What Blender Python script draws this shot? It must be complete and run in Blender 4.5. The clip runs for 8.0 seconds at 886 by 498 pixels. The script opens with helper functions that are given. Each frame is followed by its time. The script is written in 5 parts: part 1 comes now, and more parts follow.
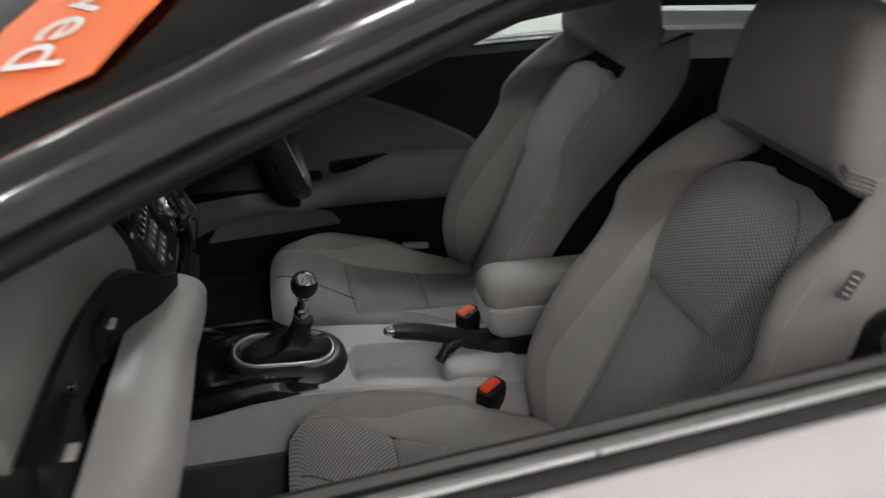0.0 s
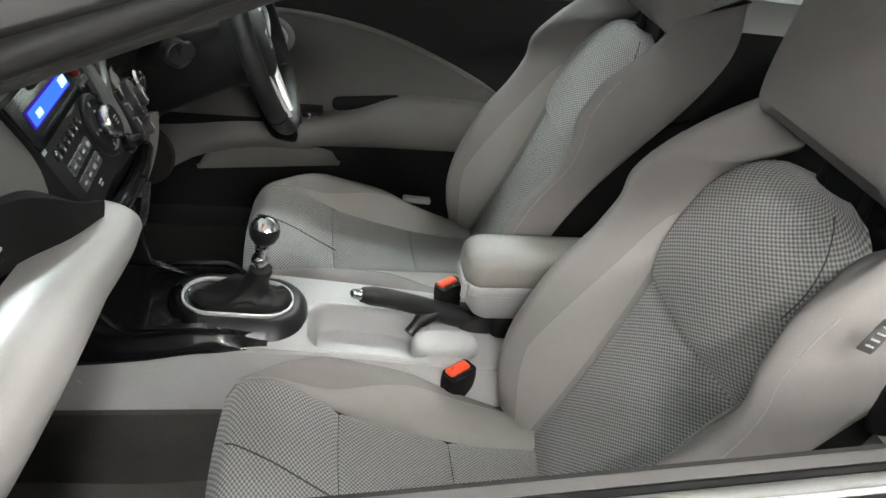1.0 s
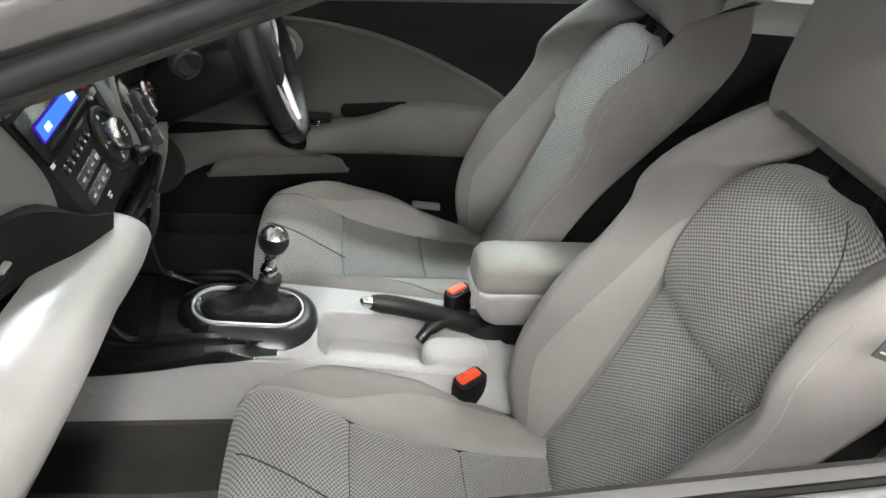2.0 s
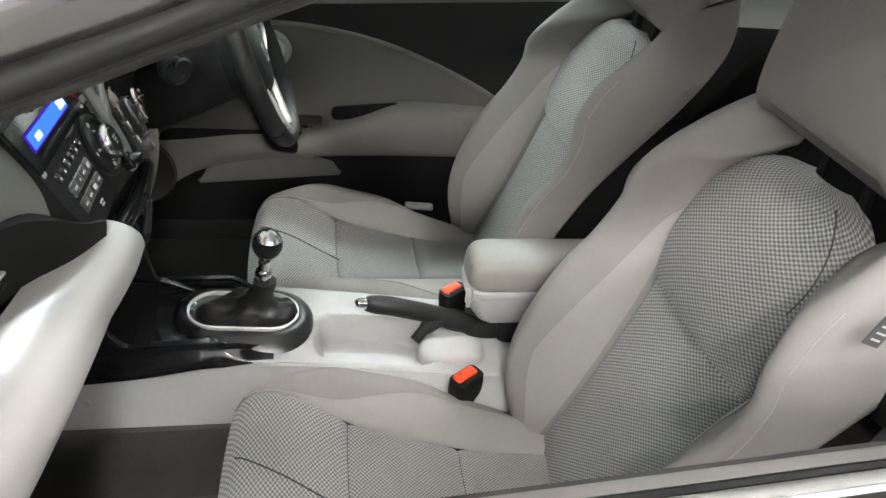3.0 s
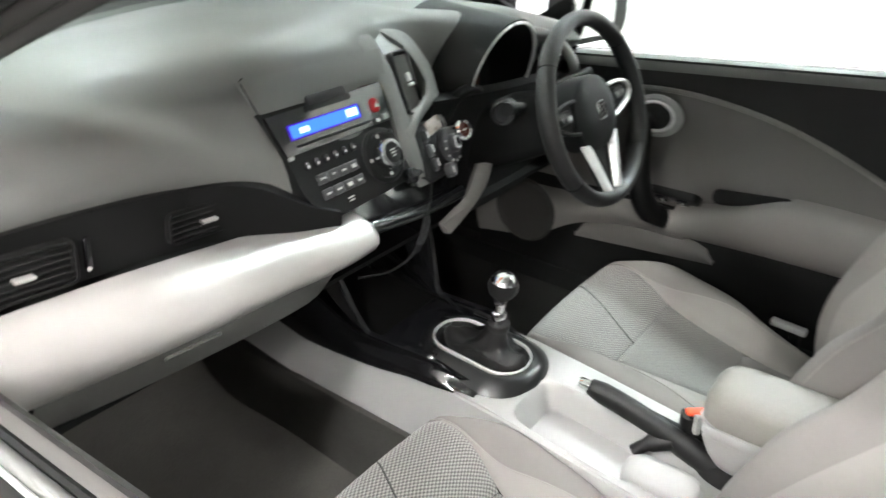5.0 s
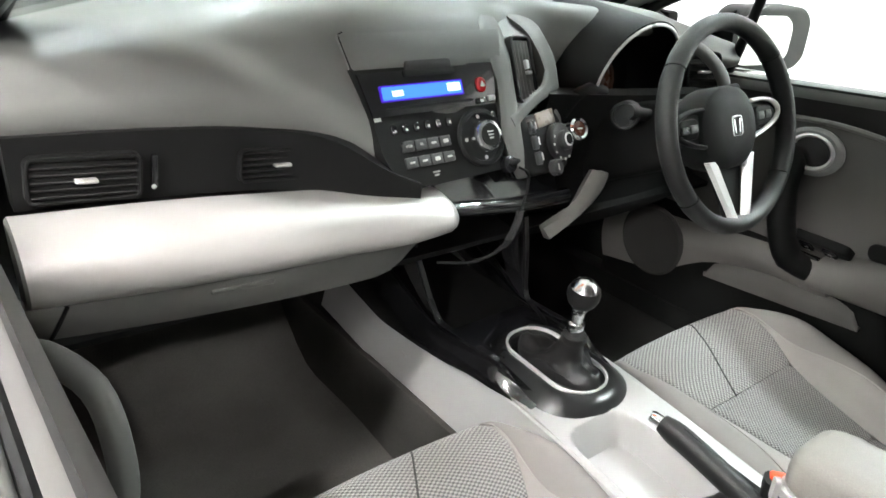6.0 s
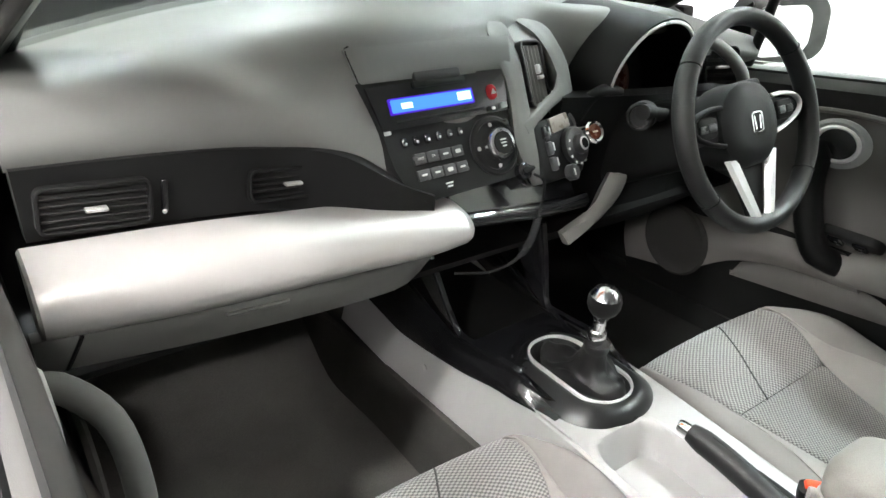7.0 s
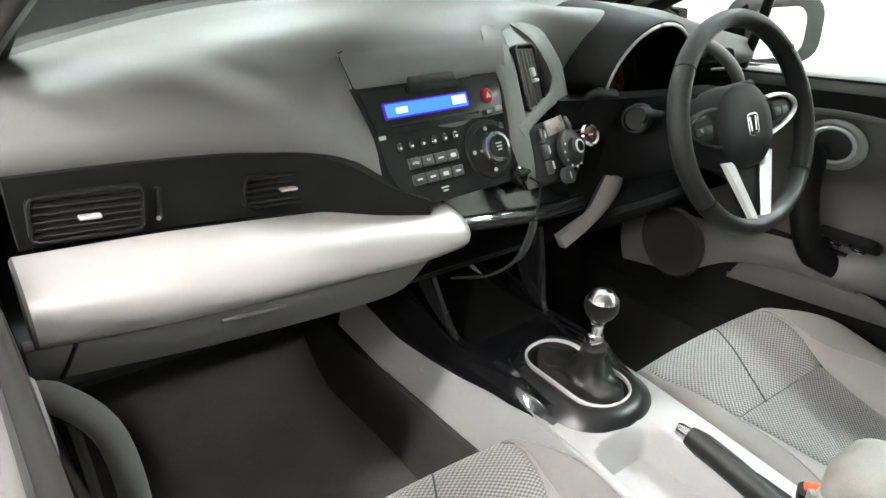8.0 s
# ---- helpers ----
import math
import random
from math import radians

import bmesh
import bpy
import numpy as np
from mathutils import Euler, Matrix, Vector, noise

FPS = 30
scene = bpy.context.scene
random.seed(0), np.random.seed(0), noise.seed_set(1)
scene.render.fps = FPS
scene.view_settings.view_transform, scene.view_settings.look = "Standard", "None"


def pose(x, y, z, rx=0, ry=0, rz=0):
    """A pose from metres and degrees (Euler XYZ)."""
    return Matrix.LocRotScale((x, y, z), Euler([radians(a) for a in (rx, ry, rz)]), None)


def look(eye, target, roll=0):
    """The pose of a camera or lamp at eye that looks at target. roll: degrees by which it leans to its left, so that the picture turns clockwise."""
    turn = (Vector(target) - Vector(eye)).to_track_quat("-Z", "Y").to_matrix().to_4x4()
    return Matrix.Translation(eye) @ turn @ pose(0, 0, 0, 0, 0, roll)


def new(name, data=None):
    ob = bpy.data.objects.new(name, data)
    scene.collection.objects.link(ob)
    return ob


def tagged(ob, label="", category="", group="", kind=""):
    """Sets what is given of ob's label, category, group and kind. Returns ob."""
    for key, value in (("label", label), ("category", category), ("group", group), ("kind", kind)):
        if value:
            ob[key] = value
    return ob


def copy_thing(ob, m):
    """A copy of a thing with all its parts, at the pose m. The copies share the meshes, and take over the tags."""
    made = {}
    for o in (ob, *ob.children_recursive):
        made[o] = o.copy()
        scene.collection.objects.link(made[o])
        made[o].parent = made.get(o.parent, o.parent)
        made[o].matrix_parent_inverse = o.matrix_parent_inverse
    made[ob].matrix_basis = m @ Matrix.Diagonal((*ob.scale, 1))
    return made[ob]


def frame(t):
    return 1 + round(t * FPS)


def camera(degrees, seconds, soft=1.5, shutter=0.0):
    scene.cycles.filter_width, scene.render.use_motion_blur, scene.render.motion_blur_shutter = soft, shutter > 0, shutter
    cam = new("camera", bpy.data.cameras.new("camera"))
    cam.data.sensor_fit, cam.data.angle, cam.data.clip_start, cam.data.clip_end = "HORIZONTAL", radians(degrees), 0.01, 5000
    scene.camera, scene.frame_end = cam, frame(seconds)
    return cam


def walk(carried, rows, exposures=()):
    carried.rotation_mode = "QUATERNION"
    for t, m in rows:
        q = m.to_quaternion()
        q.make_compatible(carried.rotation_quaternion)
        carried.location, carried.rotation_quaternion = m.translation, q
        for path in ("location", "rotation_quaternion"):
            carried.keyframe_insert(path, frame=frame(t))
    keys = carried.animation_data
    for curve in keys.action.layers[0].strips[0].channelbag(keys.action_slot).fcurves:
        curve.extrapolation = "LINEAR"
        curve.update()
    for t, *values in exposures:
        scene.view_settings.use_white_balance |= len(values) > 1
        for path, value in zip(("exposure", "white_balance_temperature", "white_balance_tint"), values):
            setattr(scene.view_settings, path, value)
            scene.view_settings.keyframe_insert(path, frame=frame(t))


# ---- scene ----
cam = camera(62.3, 8.0, shutter=0.5)
PATH = [
    (0, (-1.214, 0.516, 1.428), (0.482, 0.045, 0.479), 2.3),
    (0.1, (-1.181, 0.463, 1.424), (0.52, 0.062, 0.452), 2.8),
    (0.2, (-1.160, 0.434, 1.420), (0.528, 0.066, 0.427), 3.4),
    (0.3, (-1.141, 0.408, 1.413), (0.546, 0.060, 0.400), 4.2),
    (0.4, (-1.126, 0.388, 1.411), (0.556, 0.052, 0.384), 5.0),
    (0.5, (-1.111, 0.373, 1.408), (0.564, 0.035, 0.368), 5.9),
    (1, (-1.083, 0.381, 1.385), (0.56, 0.011, 0.306), 8.8),
    (1.5, (-1.074, 0.378, 1.388), (0.578, 0.032, 0.314), 8.1),
    (3, (-1.081, 0.375, 1.39), (0.57, 0.022, 0.317), 6.4),
    (3.5, (-1.067, 0.373, 1.39), (0.593, 0.038, 0.325), 4.9),
    (3.6, (-1.054, 0.36, 1.39), (0.598, 0.042, 0.308), 4.6),
    (3.7, (-1.041, 0.348, 1.386), (0.612, 0.052, 0.298), 4.1),
    (3.8, (-1.03, 0.319, 1.385), (0.632, 0.112, 0.294), 3.0),
    (3.9, (-1.017, 0.273, 1.386), (0.660, 0.235, 0.301), 1.2),
    (4, (-1.012, 0.222, 1.390), (0.670, 0.313, 0.308), -0.1),
    (4.2, (-1.011, 0.107, 1.403), (0.666, 0.393, 0.352), 2.1),
    (4.5, (-0.997, 0.003, 1.386), (0.648, 0.61, 0.424), 1.5),
    (4.7, (-0.972, -0.05, 1.374), (0.584, 0.771, 0.424), 0.3),
    (5.8, (-0.772, -0.211, 1.242), (0.344, 1.194, 0.359), 1.9),
    (6, (-0.79, -0.201, 1.235), (0.324, 1.224, 0.382), 2.9),
    (6.5, (-0.773, -0.196, 1.239), (0.284, 1.281, 0.4), 0.7),
    (7, (-0.765, -0.192, 1.243), (0.294, 1.276, 0.392), -0.2),
    (7.5, (-0.766, -0.209, 1.221), (0.307, 1.274, 0.414), -1.5),
    (8, (-0.761, -0.19, 1.242), (0.306, 1.277, 0.401), -0.6),
]
# exposure: the camera brightens its picture in the first second
EXPOSURES = [(0.0, -1.92), (0.5, -0.97), (1.0, -0.52), (1.5, -0.27), (3.5, -0.21), (4.5, 0.04), (6.0, 0.27), (8.0, 0.27)]
walk(cam, [(t, look(eye, target, roll)) for t, eye, target, roll in PATH], EXPOSURES)

# ---- world ----
world = bpy.data.worlds.new("world")
scene.world = world
world.use_nodes = True
world.node_tree.nodes["Background"].inputs[0].default_value = (0.9, 0.95, 1.0, 1)
world.node_tree.nodes["Background"].inputs[1].default_value = 0.05


# ---- materials ----
def principled(name, color, rough=0.5, metal=0.0, spec=0.5, coat=0.0):
    m = bpy.data.materials.new(name)
    m.use_nodes = True
    b = m.node_tree.nodes["Principled BSDF"]
    b.inputs["Base Color"].default_value = (*color, 1)
    b.inputs["Roughness"].default_value = rough
    b.inputs["Metallic"].default_value = metal
    b.inputs["Specular IOR Level"].default_value = spec
    b.inputs["Coat Weight"].default_value = coat
    b.inputs["Coat Roughness"].default_value = 0.05
    return m


def textured(name, color, rough=0.5, metal=0.0, spec=0.5, coat=0.0, fine=900.0, bump=0.15, blotch=6.0, vary=0.12, rvary=0.1, depth=0.0006):
    """A principled surface with grain bump at one scale and soft stains at another."""
    m = principled(name, color, rough, metal, spec, coat)
    nt = m.node_tree
    n, l = nt.nodes, nt.links
    b = n["Principled BSDF"]
    co = n.new("ShaderNodeTexCoord")
    big = n.new("ShaderNodeTexNoise")
    big.inputs["Scale"].default_value, big.inputs["Detail"].default_value = blotch, 5
    small = n.new("ShaderNodeTexNoise")
    small.inputs["Scale"].default_value, small.inputs["Detail"].default_value = fine, 2
    l.new(co.outputs["Object"], big.inputs["Vector"])
    l.new(co.outputs["Object"], small.inputs["Vector"])
    ramp = n.new("ShaderNodeMapRange")
    ramp.inputs["From Min"].default_value, ramp.inputs["From Max"].default_value = 0.3, 0.7
    ramp.inputs["To Min"].default_value, ramp.inputs["To Max"].default_value = 1 - vary, 1 + vary
    l.new(big.outputs["Fac"], ramp.inputs["Value"])
    r2 = n.new("ShaderNodeMapRange")
    r2.inputs["From Min"].default_value, r2.inputs["From Max"].default_value = 0.3, 0.7
    r2.inputs["To Min"].default_value, r2.inputs["To Max"].default_value = 1 - vary, 1 + vary
    l.new(small.outputs["Fac"], r2.inputs["Value"])
    mul = n.new("ShaderNodeMath")
    mul.operation = "MULTIPLY"
    l.new(ramp.outputs[0], mul.inputs[0])
    l.new(r2.outputs[0], mul.inputs[1])
    mix = n.new("ShaderNodeMix")
    mix.data_type, mix.blend_type = "RGBA", "MULTIPLY"
    mix.inputs["Factor"].default_value = 1
    mix.inputs["A"].default_value = (*color, 1)
    l.new(mul.outputs[0], mix.inputs["B"])
    l.new(mix.outputs["Result"], b.inputs["Base Color"])
    rr = n.new("ShaderNodeMapRange")
    rr.inputs["From Min"].default_value, rr.inputs["From Max"].default_value = 0.3, 0.7
    rr.inputs["To Min"].default_value, rr.inputs["To Max"].default_value = max(0, rough - rvary), min(1, rough + rvary)
    l.new(big.outputs["Fac"], rr.inputs["Value"])
    l.new(rr.outputs[0], b.inputs["Roughness"])
    bp = n.new("ShaderNodeBump")
    bp.inputs["Strength"].default_value, bp.inputs["Distance"].default_value = bump, depth
    l.new(small.outputs["Fac"], bp.inputs["Height"])
    l.new(bp.outputs[0], b.inputs["Normal"])
    return m


def weave(name, light, dark, pitch=0.0076):
    """Coarse basket-weave seat cloth: rows of small raised ovals, every other row shifted by half, on the UV map in metres."""
    m = principled(name, light, 0.9, 0, 0.2)
    nt = m.node_tree
    n, l = nt.nodes, nt.links
    b = n["Principled BSDF"]
    uv = n.new("ShaderNodeTexCoord")
    sep = n.new("ShaderNodeSeparateXYZ")
    l.new(uv.outputs["UV"], sep.inputs[0])

    def math(op, a, c=None):
        q = n.new("ShaderNodeMath")
        q.operation = op
        for i, v in enumerate((a, c)):
            if v is None:
                continue
            if isinstance(v, (int, float)):
                q.inputs[i].default_value = v
            else:
                l.new(v, q.inputs[i])
        return q.outputs[0]

    k = 2 * 3.14159265 / pitch * 0.84
    su = math("SINE", math("MULTIPLY", sep.outputs[0], k))
    sv = math("SINE", math("MULTIPLY", sep.outputs[1], k * 1.36))
    h = math("MULTIPLY", su, sv)
    nz = n.new("ShaderNodeTexNoise")
    nz.inputs["Scale"].default_value, nz.inputs["Detail"].default_value = 380, 3
    l.new(uv.outputs["UV"], nz.inputs["Vector"])
    hh = math("ADD", h, math("MULTIPLY", math("SUBTRACT", nz.outputs["Fac"], 0.5), 0.9))
    ramp = n.new("ShaderNodeValToRGB")
    ramp.color_ramp.elements[0].position, ramp.color_ramp.elements[0].color = 0.3, (*dark, 1)
    ramp.color_ramp.elements[1].position, ramp.color_ramp.elements[1].color = 0.72, (*light, 1)
    l.new(math("ADD", math("MULTIPLY", hh, 0.5), 0.5), ramp.inputs[0])
    l.new(ramp.outputs[0], b.inputs["Base Color"])
    bp = n.new("ShaderNodeBump")
    bp.inputs["Strength"].default_value, bp.inputs["Distance"].default_value = 0.6, 0.0014
    l.new(hh, bp.inputs["Height"])
    l.new(bp.outputs[0], b.inputs["Normal"])
    b.inputs["Sheen Weight"].default_value = 0.15
    return m


def glowing(name, color, strength):
    m = bpy.data.materials.new(name)
    m.use_nodes = True
    nt = m.node_tree
    nt.nodes.remove(nt.nodes["Principled BSDF"])
    e = nt.nodes.new("ShaderNodeEmission")
    e.inputs[0].default_value, e.inputs[1].default_value = (*color, 1), strength
    nt.links.new(e.outputs[0], nt.nodes["Material Output"].inputs[0])
    return m


def glassy(name, tint=(0.93, 0.97, 0.95)):
    """Thin window glass: mostly clear, with a mirror-like film."""
    m = bpy.data.materials.new(name)
    m.use_nodes = True
    nt = m.node_tree
    nt.nodes.remove(nt.nodes["Principled BSDF"])
    clear = nt.nodes.new("ShaderNodeBsdfTransparent")
    clear.inputs[0].default_value = (*tint, 1)
    gloss = nt.nodes.new("ShaderNodeBsdfGlossy")
    gloss.inputs["Roughness"].default_value = 0.02
    fres = nt.nodes.new("ShaderNodeFresnel")
    fres.inputs[0].default_value = 1.28
    mix = nt.nodes.new("ShaderNodeMixShader")
    nt.links.new(fres.outputs[0], mix.inputs[0])
    nt.links.new(clear.outputs[0], mix.inputs[1])
    nt.links.new(gloss.outputs[0], mix.inputs[2])
    nt.links.new(mix.outputs[0], nt.nodes["Material Output"].inputs[0])
    return m


CLOTH = textured("plain grey seat cloth", (0.215, 0.203, 0.194), 0.88, spec=0.25, fine=1400, bump=0.35, blotch=9, vary=0.07)
# Paler tone for the wedge facings and the piping.
CLOTH_PALE = textured("lighter grey seat cloth", (0.275, 0.261, 0.248), 0.85, spec=0.25, fine=1400, bump=0.35, blotch=9, vary=0.06)
WEAVE = weave("woven mesh seat cloth", (0.325, 0.316, 0.304), (0.125, 0.122, 0.118))
PAD = textured("dark grey grained dash plastic", (0.135, 0.137, 0.129), 0.48, spec=0.5, fine=1500, bump=0.25, blotch=3, vary=0.06)
BLACK = textured("matt black plastic", (0.0075, 0.0075, 0.0075), 0.55, spec=0.18, fine=1400, bump=0.2, blotch=8, vary=0.12)
CHARCOAL = textured("charcoal door plastic", (0.020, 0.0195, 0.019), 0.55, spec=0.25, fine=1300, bump=0.25, blotch=5, vary=0.1)
GLOSS = textured("gloss black trim", (0.008, 0.008, 0.009), 0.17, spec=0.6, coat=0.6, fine=300, bump=0.0, blotch=20, vary=0.1, rvary=0.05)
GREY = textured("light grey hard plastic", (0.36, 0.357, 0.35), 0.45, fine=1400, bump=0.2, blotch=4, vary=0.06)
TAUPE = textured("grey door trim cloth", (0.120, 0.114, 0.107), 0.7, fine=1300, bump=0.25, blotch=5, vary=0.07)
BEIGE = textured("grey leatherette", (0.215, 0.208, 0.19), 0.5, fine=700, bump=0.25, blotch=12, vary=0.08)
SILVER = textured("satin silver paint", (0.56, 0.545, 0.53), 0.36, metal=0.45, fine=2500, bump=0.05, blotch=5, vary=0.04, rvary=0.05)
ALLOY = textured("brushed alloy", (0.74, 0.74, 0.74), 0.36, metal=0.5, fine=1500, bump=0.05, blotch=30, vary=0.05)
CHROME = textured("polished chrome", (0.85, 0.85, 0.86), 0.07, metal=1.0, fine=300, bump=0.0, blotch=60, vary=0.04, rvary=0.04)
KNOB = textured("satin chrome", (0.8, 0.8, 0.81), 0.2, metal=1.0, fine=900, bump=0.02, blotch=60, vary=0.04, rvary=0.04)
LEATHER = textured("black grained leather", (0.012, 0.0117, 0.0117), 0.46, spec=0.35, fine=520, bump=0.5, blotch=25, vary=0.2)
# Darker copy of the carpet: shade of the footwells put into its colour.
CARPET_SHADE = textured("needle-felt carpet darkened by shade", (0.018, 0.0175, 0.017), 0.97, spec=0.1, fine=700, bump=0.9, blotch=7, vary=0.22, depth=0.002)
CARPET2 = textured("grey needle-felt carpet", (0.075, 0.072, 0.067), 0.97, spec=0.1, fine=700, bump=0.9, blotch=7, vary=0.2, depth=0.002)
MATT = textured("charcoal floor mat", (0.115, 0.110, 0.101), 0.97, spec=0.1, fine=600, bump=0.9, blotch=5, vary=0.2, depth=0.002)
SURROUND = textured("smooth black plastic", (0.010, 0.010, 0.0105), 0.3, fine=1200, bump=0.05, blotch=12, vary=0.12)
SATIN = textured("satin black plastic", (0.03, 0.03, 0.031), 0.3, fine=1200, bump=0.1, blotch=12, vary=0.12)
SILLCAP = textured("grained grey sill plastic", (0.105, 0.102, 0.097), 0.55, spec=0.5, fine=1500, bump=0.3, blotch=6, vary=0.06)
PAD2 = textured("mid grey dash plastic", (0.15, 0.151, 0.143), 0.42, spec=0.5, fine=1500, bump=0.2, blotch=4, vary=0.06)
BLADE = textured("satin grey blade plastic", (0.18, 0.174, 0.163), 0.42, fine=1500, bump=0.1, blotch=8, vary=0.06)
GRILLE_SHADED = textured("speaker cloth darkened for shade", (0.045, 0.043, 0.041), 0.85, spec=0.2, fine=900, bump=0.5, blotch=8, vary=0.1)
TAUPE2 = textured("paler grey door trim", (0.175, 0.166, 0.155), 0.6, fine=1300, bump=0.25, blotch=5, vary=0.07)
# Beige reflection on the pod's display, put into its colour.
AMBER2 = textured("display glass tinted by a reflection", (0.22, 0.185, 0.16), 0.3, fine=500, bump=0.0, blotch=40, vary=0.1)
CREASE = textured("dark crease thread", (0.055, 0.055, 0.054), 0.9, fine=900, bump=0.2, blotch=60, vary=0.1)
LINING = textured("grey roof lining", (0.42, 0.42, 0.40), 0.95, spec=0.1, fine=900, bump=0.3, blotch=4, vary=0.05)
RUBBER = textured("black window rubber", (0.02, 0.0195, 0.0185), 0.8, spec=0.3, fine=900, bump=0.1, blotch=6, vary=0.08, rvary=0.04)
PAINT = textured("pale silver car paint", (0.74, 0.71, 0.725), 0.3, metal=0.4, coat=1.0, fine=3000, bump=0.0, blotch=1.5, vary=0.012, rvary=0.02)
DARKPAINT = textured("dark gloss pillar paint", (0.012, 0.0115, 0.011), 0.22, metal=0.0, coat=0.6, fine=2500, bump=0.0, blotch=3, vary=0.05, rvary=0.03)
RED = textured("orange red buckle button", (0.75, 0.07, 0.02), 0.35, fine=500, bump=0.05, blotch=40, vary=0.06)
HAZARD = textured("red hazard button", (0.32, 0.008, 0.012), 0.25, fine=500, bump=0.0, blotch=40, vary=0.06)
# Brown for an amber reflection on the instruments, and the start button's cap.
AMBER = textured("brown instrument reflection", (0.09, 0.03, 0.02), 0.3, fine=500, bump=0.0, blotch=40, vary=0.1)
WHITE = textured("pale print and key glints", (0.45, 0.45, 0.43), 0.6, fine=500, bump=0.0, blotch=40, vary=0.05)
BANNERWHITE = textured("white banner vinyl", (0.8, 0.8, 0.77), 0.5, fine=500, bump=0.0, blotch=40, vary=0.05)
ORANGE = textured("orange window banner vinyl", (0.85, 0.16, 0.025), 0.45, fine=900, bump=0.05, blotch=6, vary=0.05)
SCREEN = glowing("blue backlit screen", (0.06, 0.22, 1.0), 1.6)
SCREENTXT = glowing("pale screen characters", (0.6, 0.85, 1.0), 2.2)
SCREENEDGE = glowing("violet screen border", (0.10, 0.03, 0.75), 0.7)
LAMP = glowing("ceiling lamp diffuser", (1.0, 0.978, 0.958), 560.0)
LAMP_COOL = glowing("cool white ceiling lamp diffuser", (0.93, 0.985, 1.03), 560.0)
GLASS = glassy("window glass")
MIRROR = principled("mirror glass", (0.9, 0.9, 0.9), 0.02, 1.0)
WALL = textured("white painted wall", (0.82, 0.82, 0.81), 0.7, fine=120, bump=0.1, blotch=0.8, vary=0.02)
WALL2 = textured("grey painted wall", (0.74, 0.735, 0.72), 0.7, fine=120, bump=0.1, blotch=0.8, vary=0.04)
VOID = textured("black vent depth", (0.004, 0.004, 0.004), 0.8, fine=500, bump=0.0, blotch=30, vary=0.1)
FLOOR = textured("pale grey resin floor", (0.42, 0.41, 0.395), 0.35, fine=60, bump=0.05, blotch=0.7, vary=0.06)
TAG = textured("printed seat tag", (0.42, 0.42, 0.40), 0.8, fine=900, bump=0.2, blotch=60, vary=0.1)
STITCH = textured("pale stitching thread", (0.27, 0.26, 0.245), 0.9, fine=900, bump=0.2, blotch=60, vary=0.1)


# ---- mesh helpers ----
def thing(name, base, label, category, group="", kind=""):
    e = new(name)
    e.location = base
    e.empty_display_size = 0.05
    return tagged(e, label, category, group, kind)


def part(name, bm, material, parent, label="", flat=38):
    """Links bm, whose coordinates are the world's, as one mesh object under a thing or a part."""
    bmesh.ops.recalc_face_normals(bm, faces=bm.faces)
    for f in bm.faces:
        f.smooth = True
    for e in bm.edges:
        if len(e.link_faces) == 2 and e.calc_face_angle(0) > radians(flat):
            e.smooth = False
    me = bpy.data.meshes.new(name)
    bm.to_mesh(me)
    bm.free()
    me.materials.append(material)
    ob = new(name, me)
    if parent is not None:
        ob.parent = parent
        if parent.type == "EMPTY":
            ob.matrix_parent_inverse = Matrix.Translation(-parent.location)
    if label:
        ob["label"] = label
    return ob


def solid(name, bm, material, label, category, group="", kind=""):
    return tagged(part(name, bm, material, None), label, category, group, kind)


def loft(rings, closed=True, caps=True, uv=None, bm=None):
    """Skin through rings of equally many points. uv(i, j): texture metres of point j on ring i."""
    bm = bm or bmesh.new()
    rows = [[bm.verts.new(p) for p in ring] for ring in rings]
    lay = bm.loops.layers.uv.verify() if uv else None
    m = len(rows[0])
    for i in range(len(rows) - 1):
        for j in range(m if closed else m - 1):
            k = (j + 1) % m
            quad = (rows[i][j], rows[i][k], rows[i + 1][k], rows[i + 1][j])
            if len({tuple(round(c, 6) for c in v.co) for v in quad}) < 3:
                continue
            f = bm.faces.new(quad)
            if uv:
                for loop, (a, c) in zip(f.loops, ((i, j), (i, j + 1), (i + 1, j + 1), (i + 1, j))):
                    loop[lay].uv = uv(a, c)
    if caps and closed:
        bm.faces.new(rows[0])
        bm.faces.new(rows[-1])
    bmesh.ops.remove_doubles(bm, verts=bm.verts, dist=1e-5)
    return bm


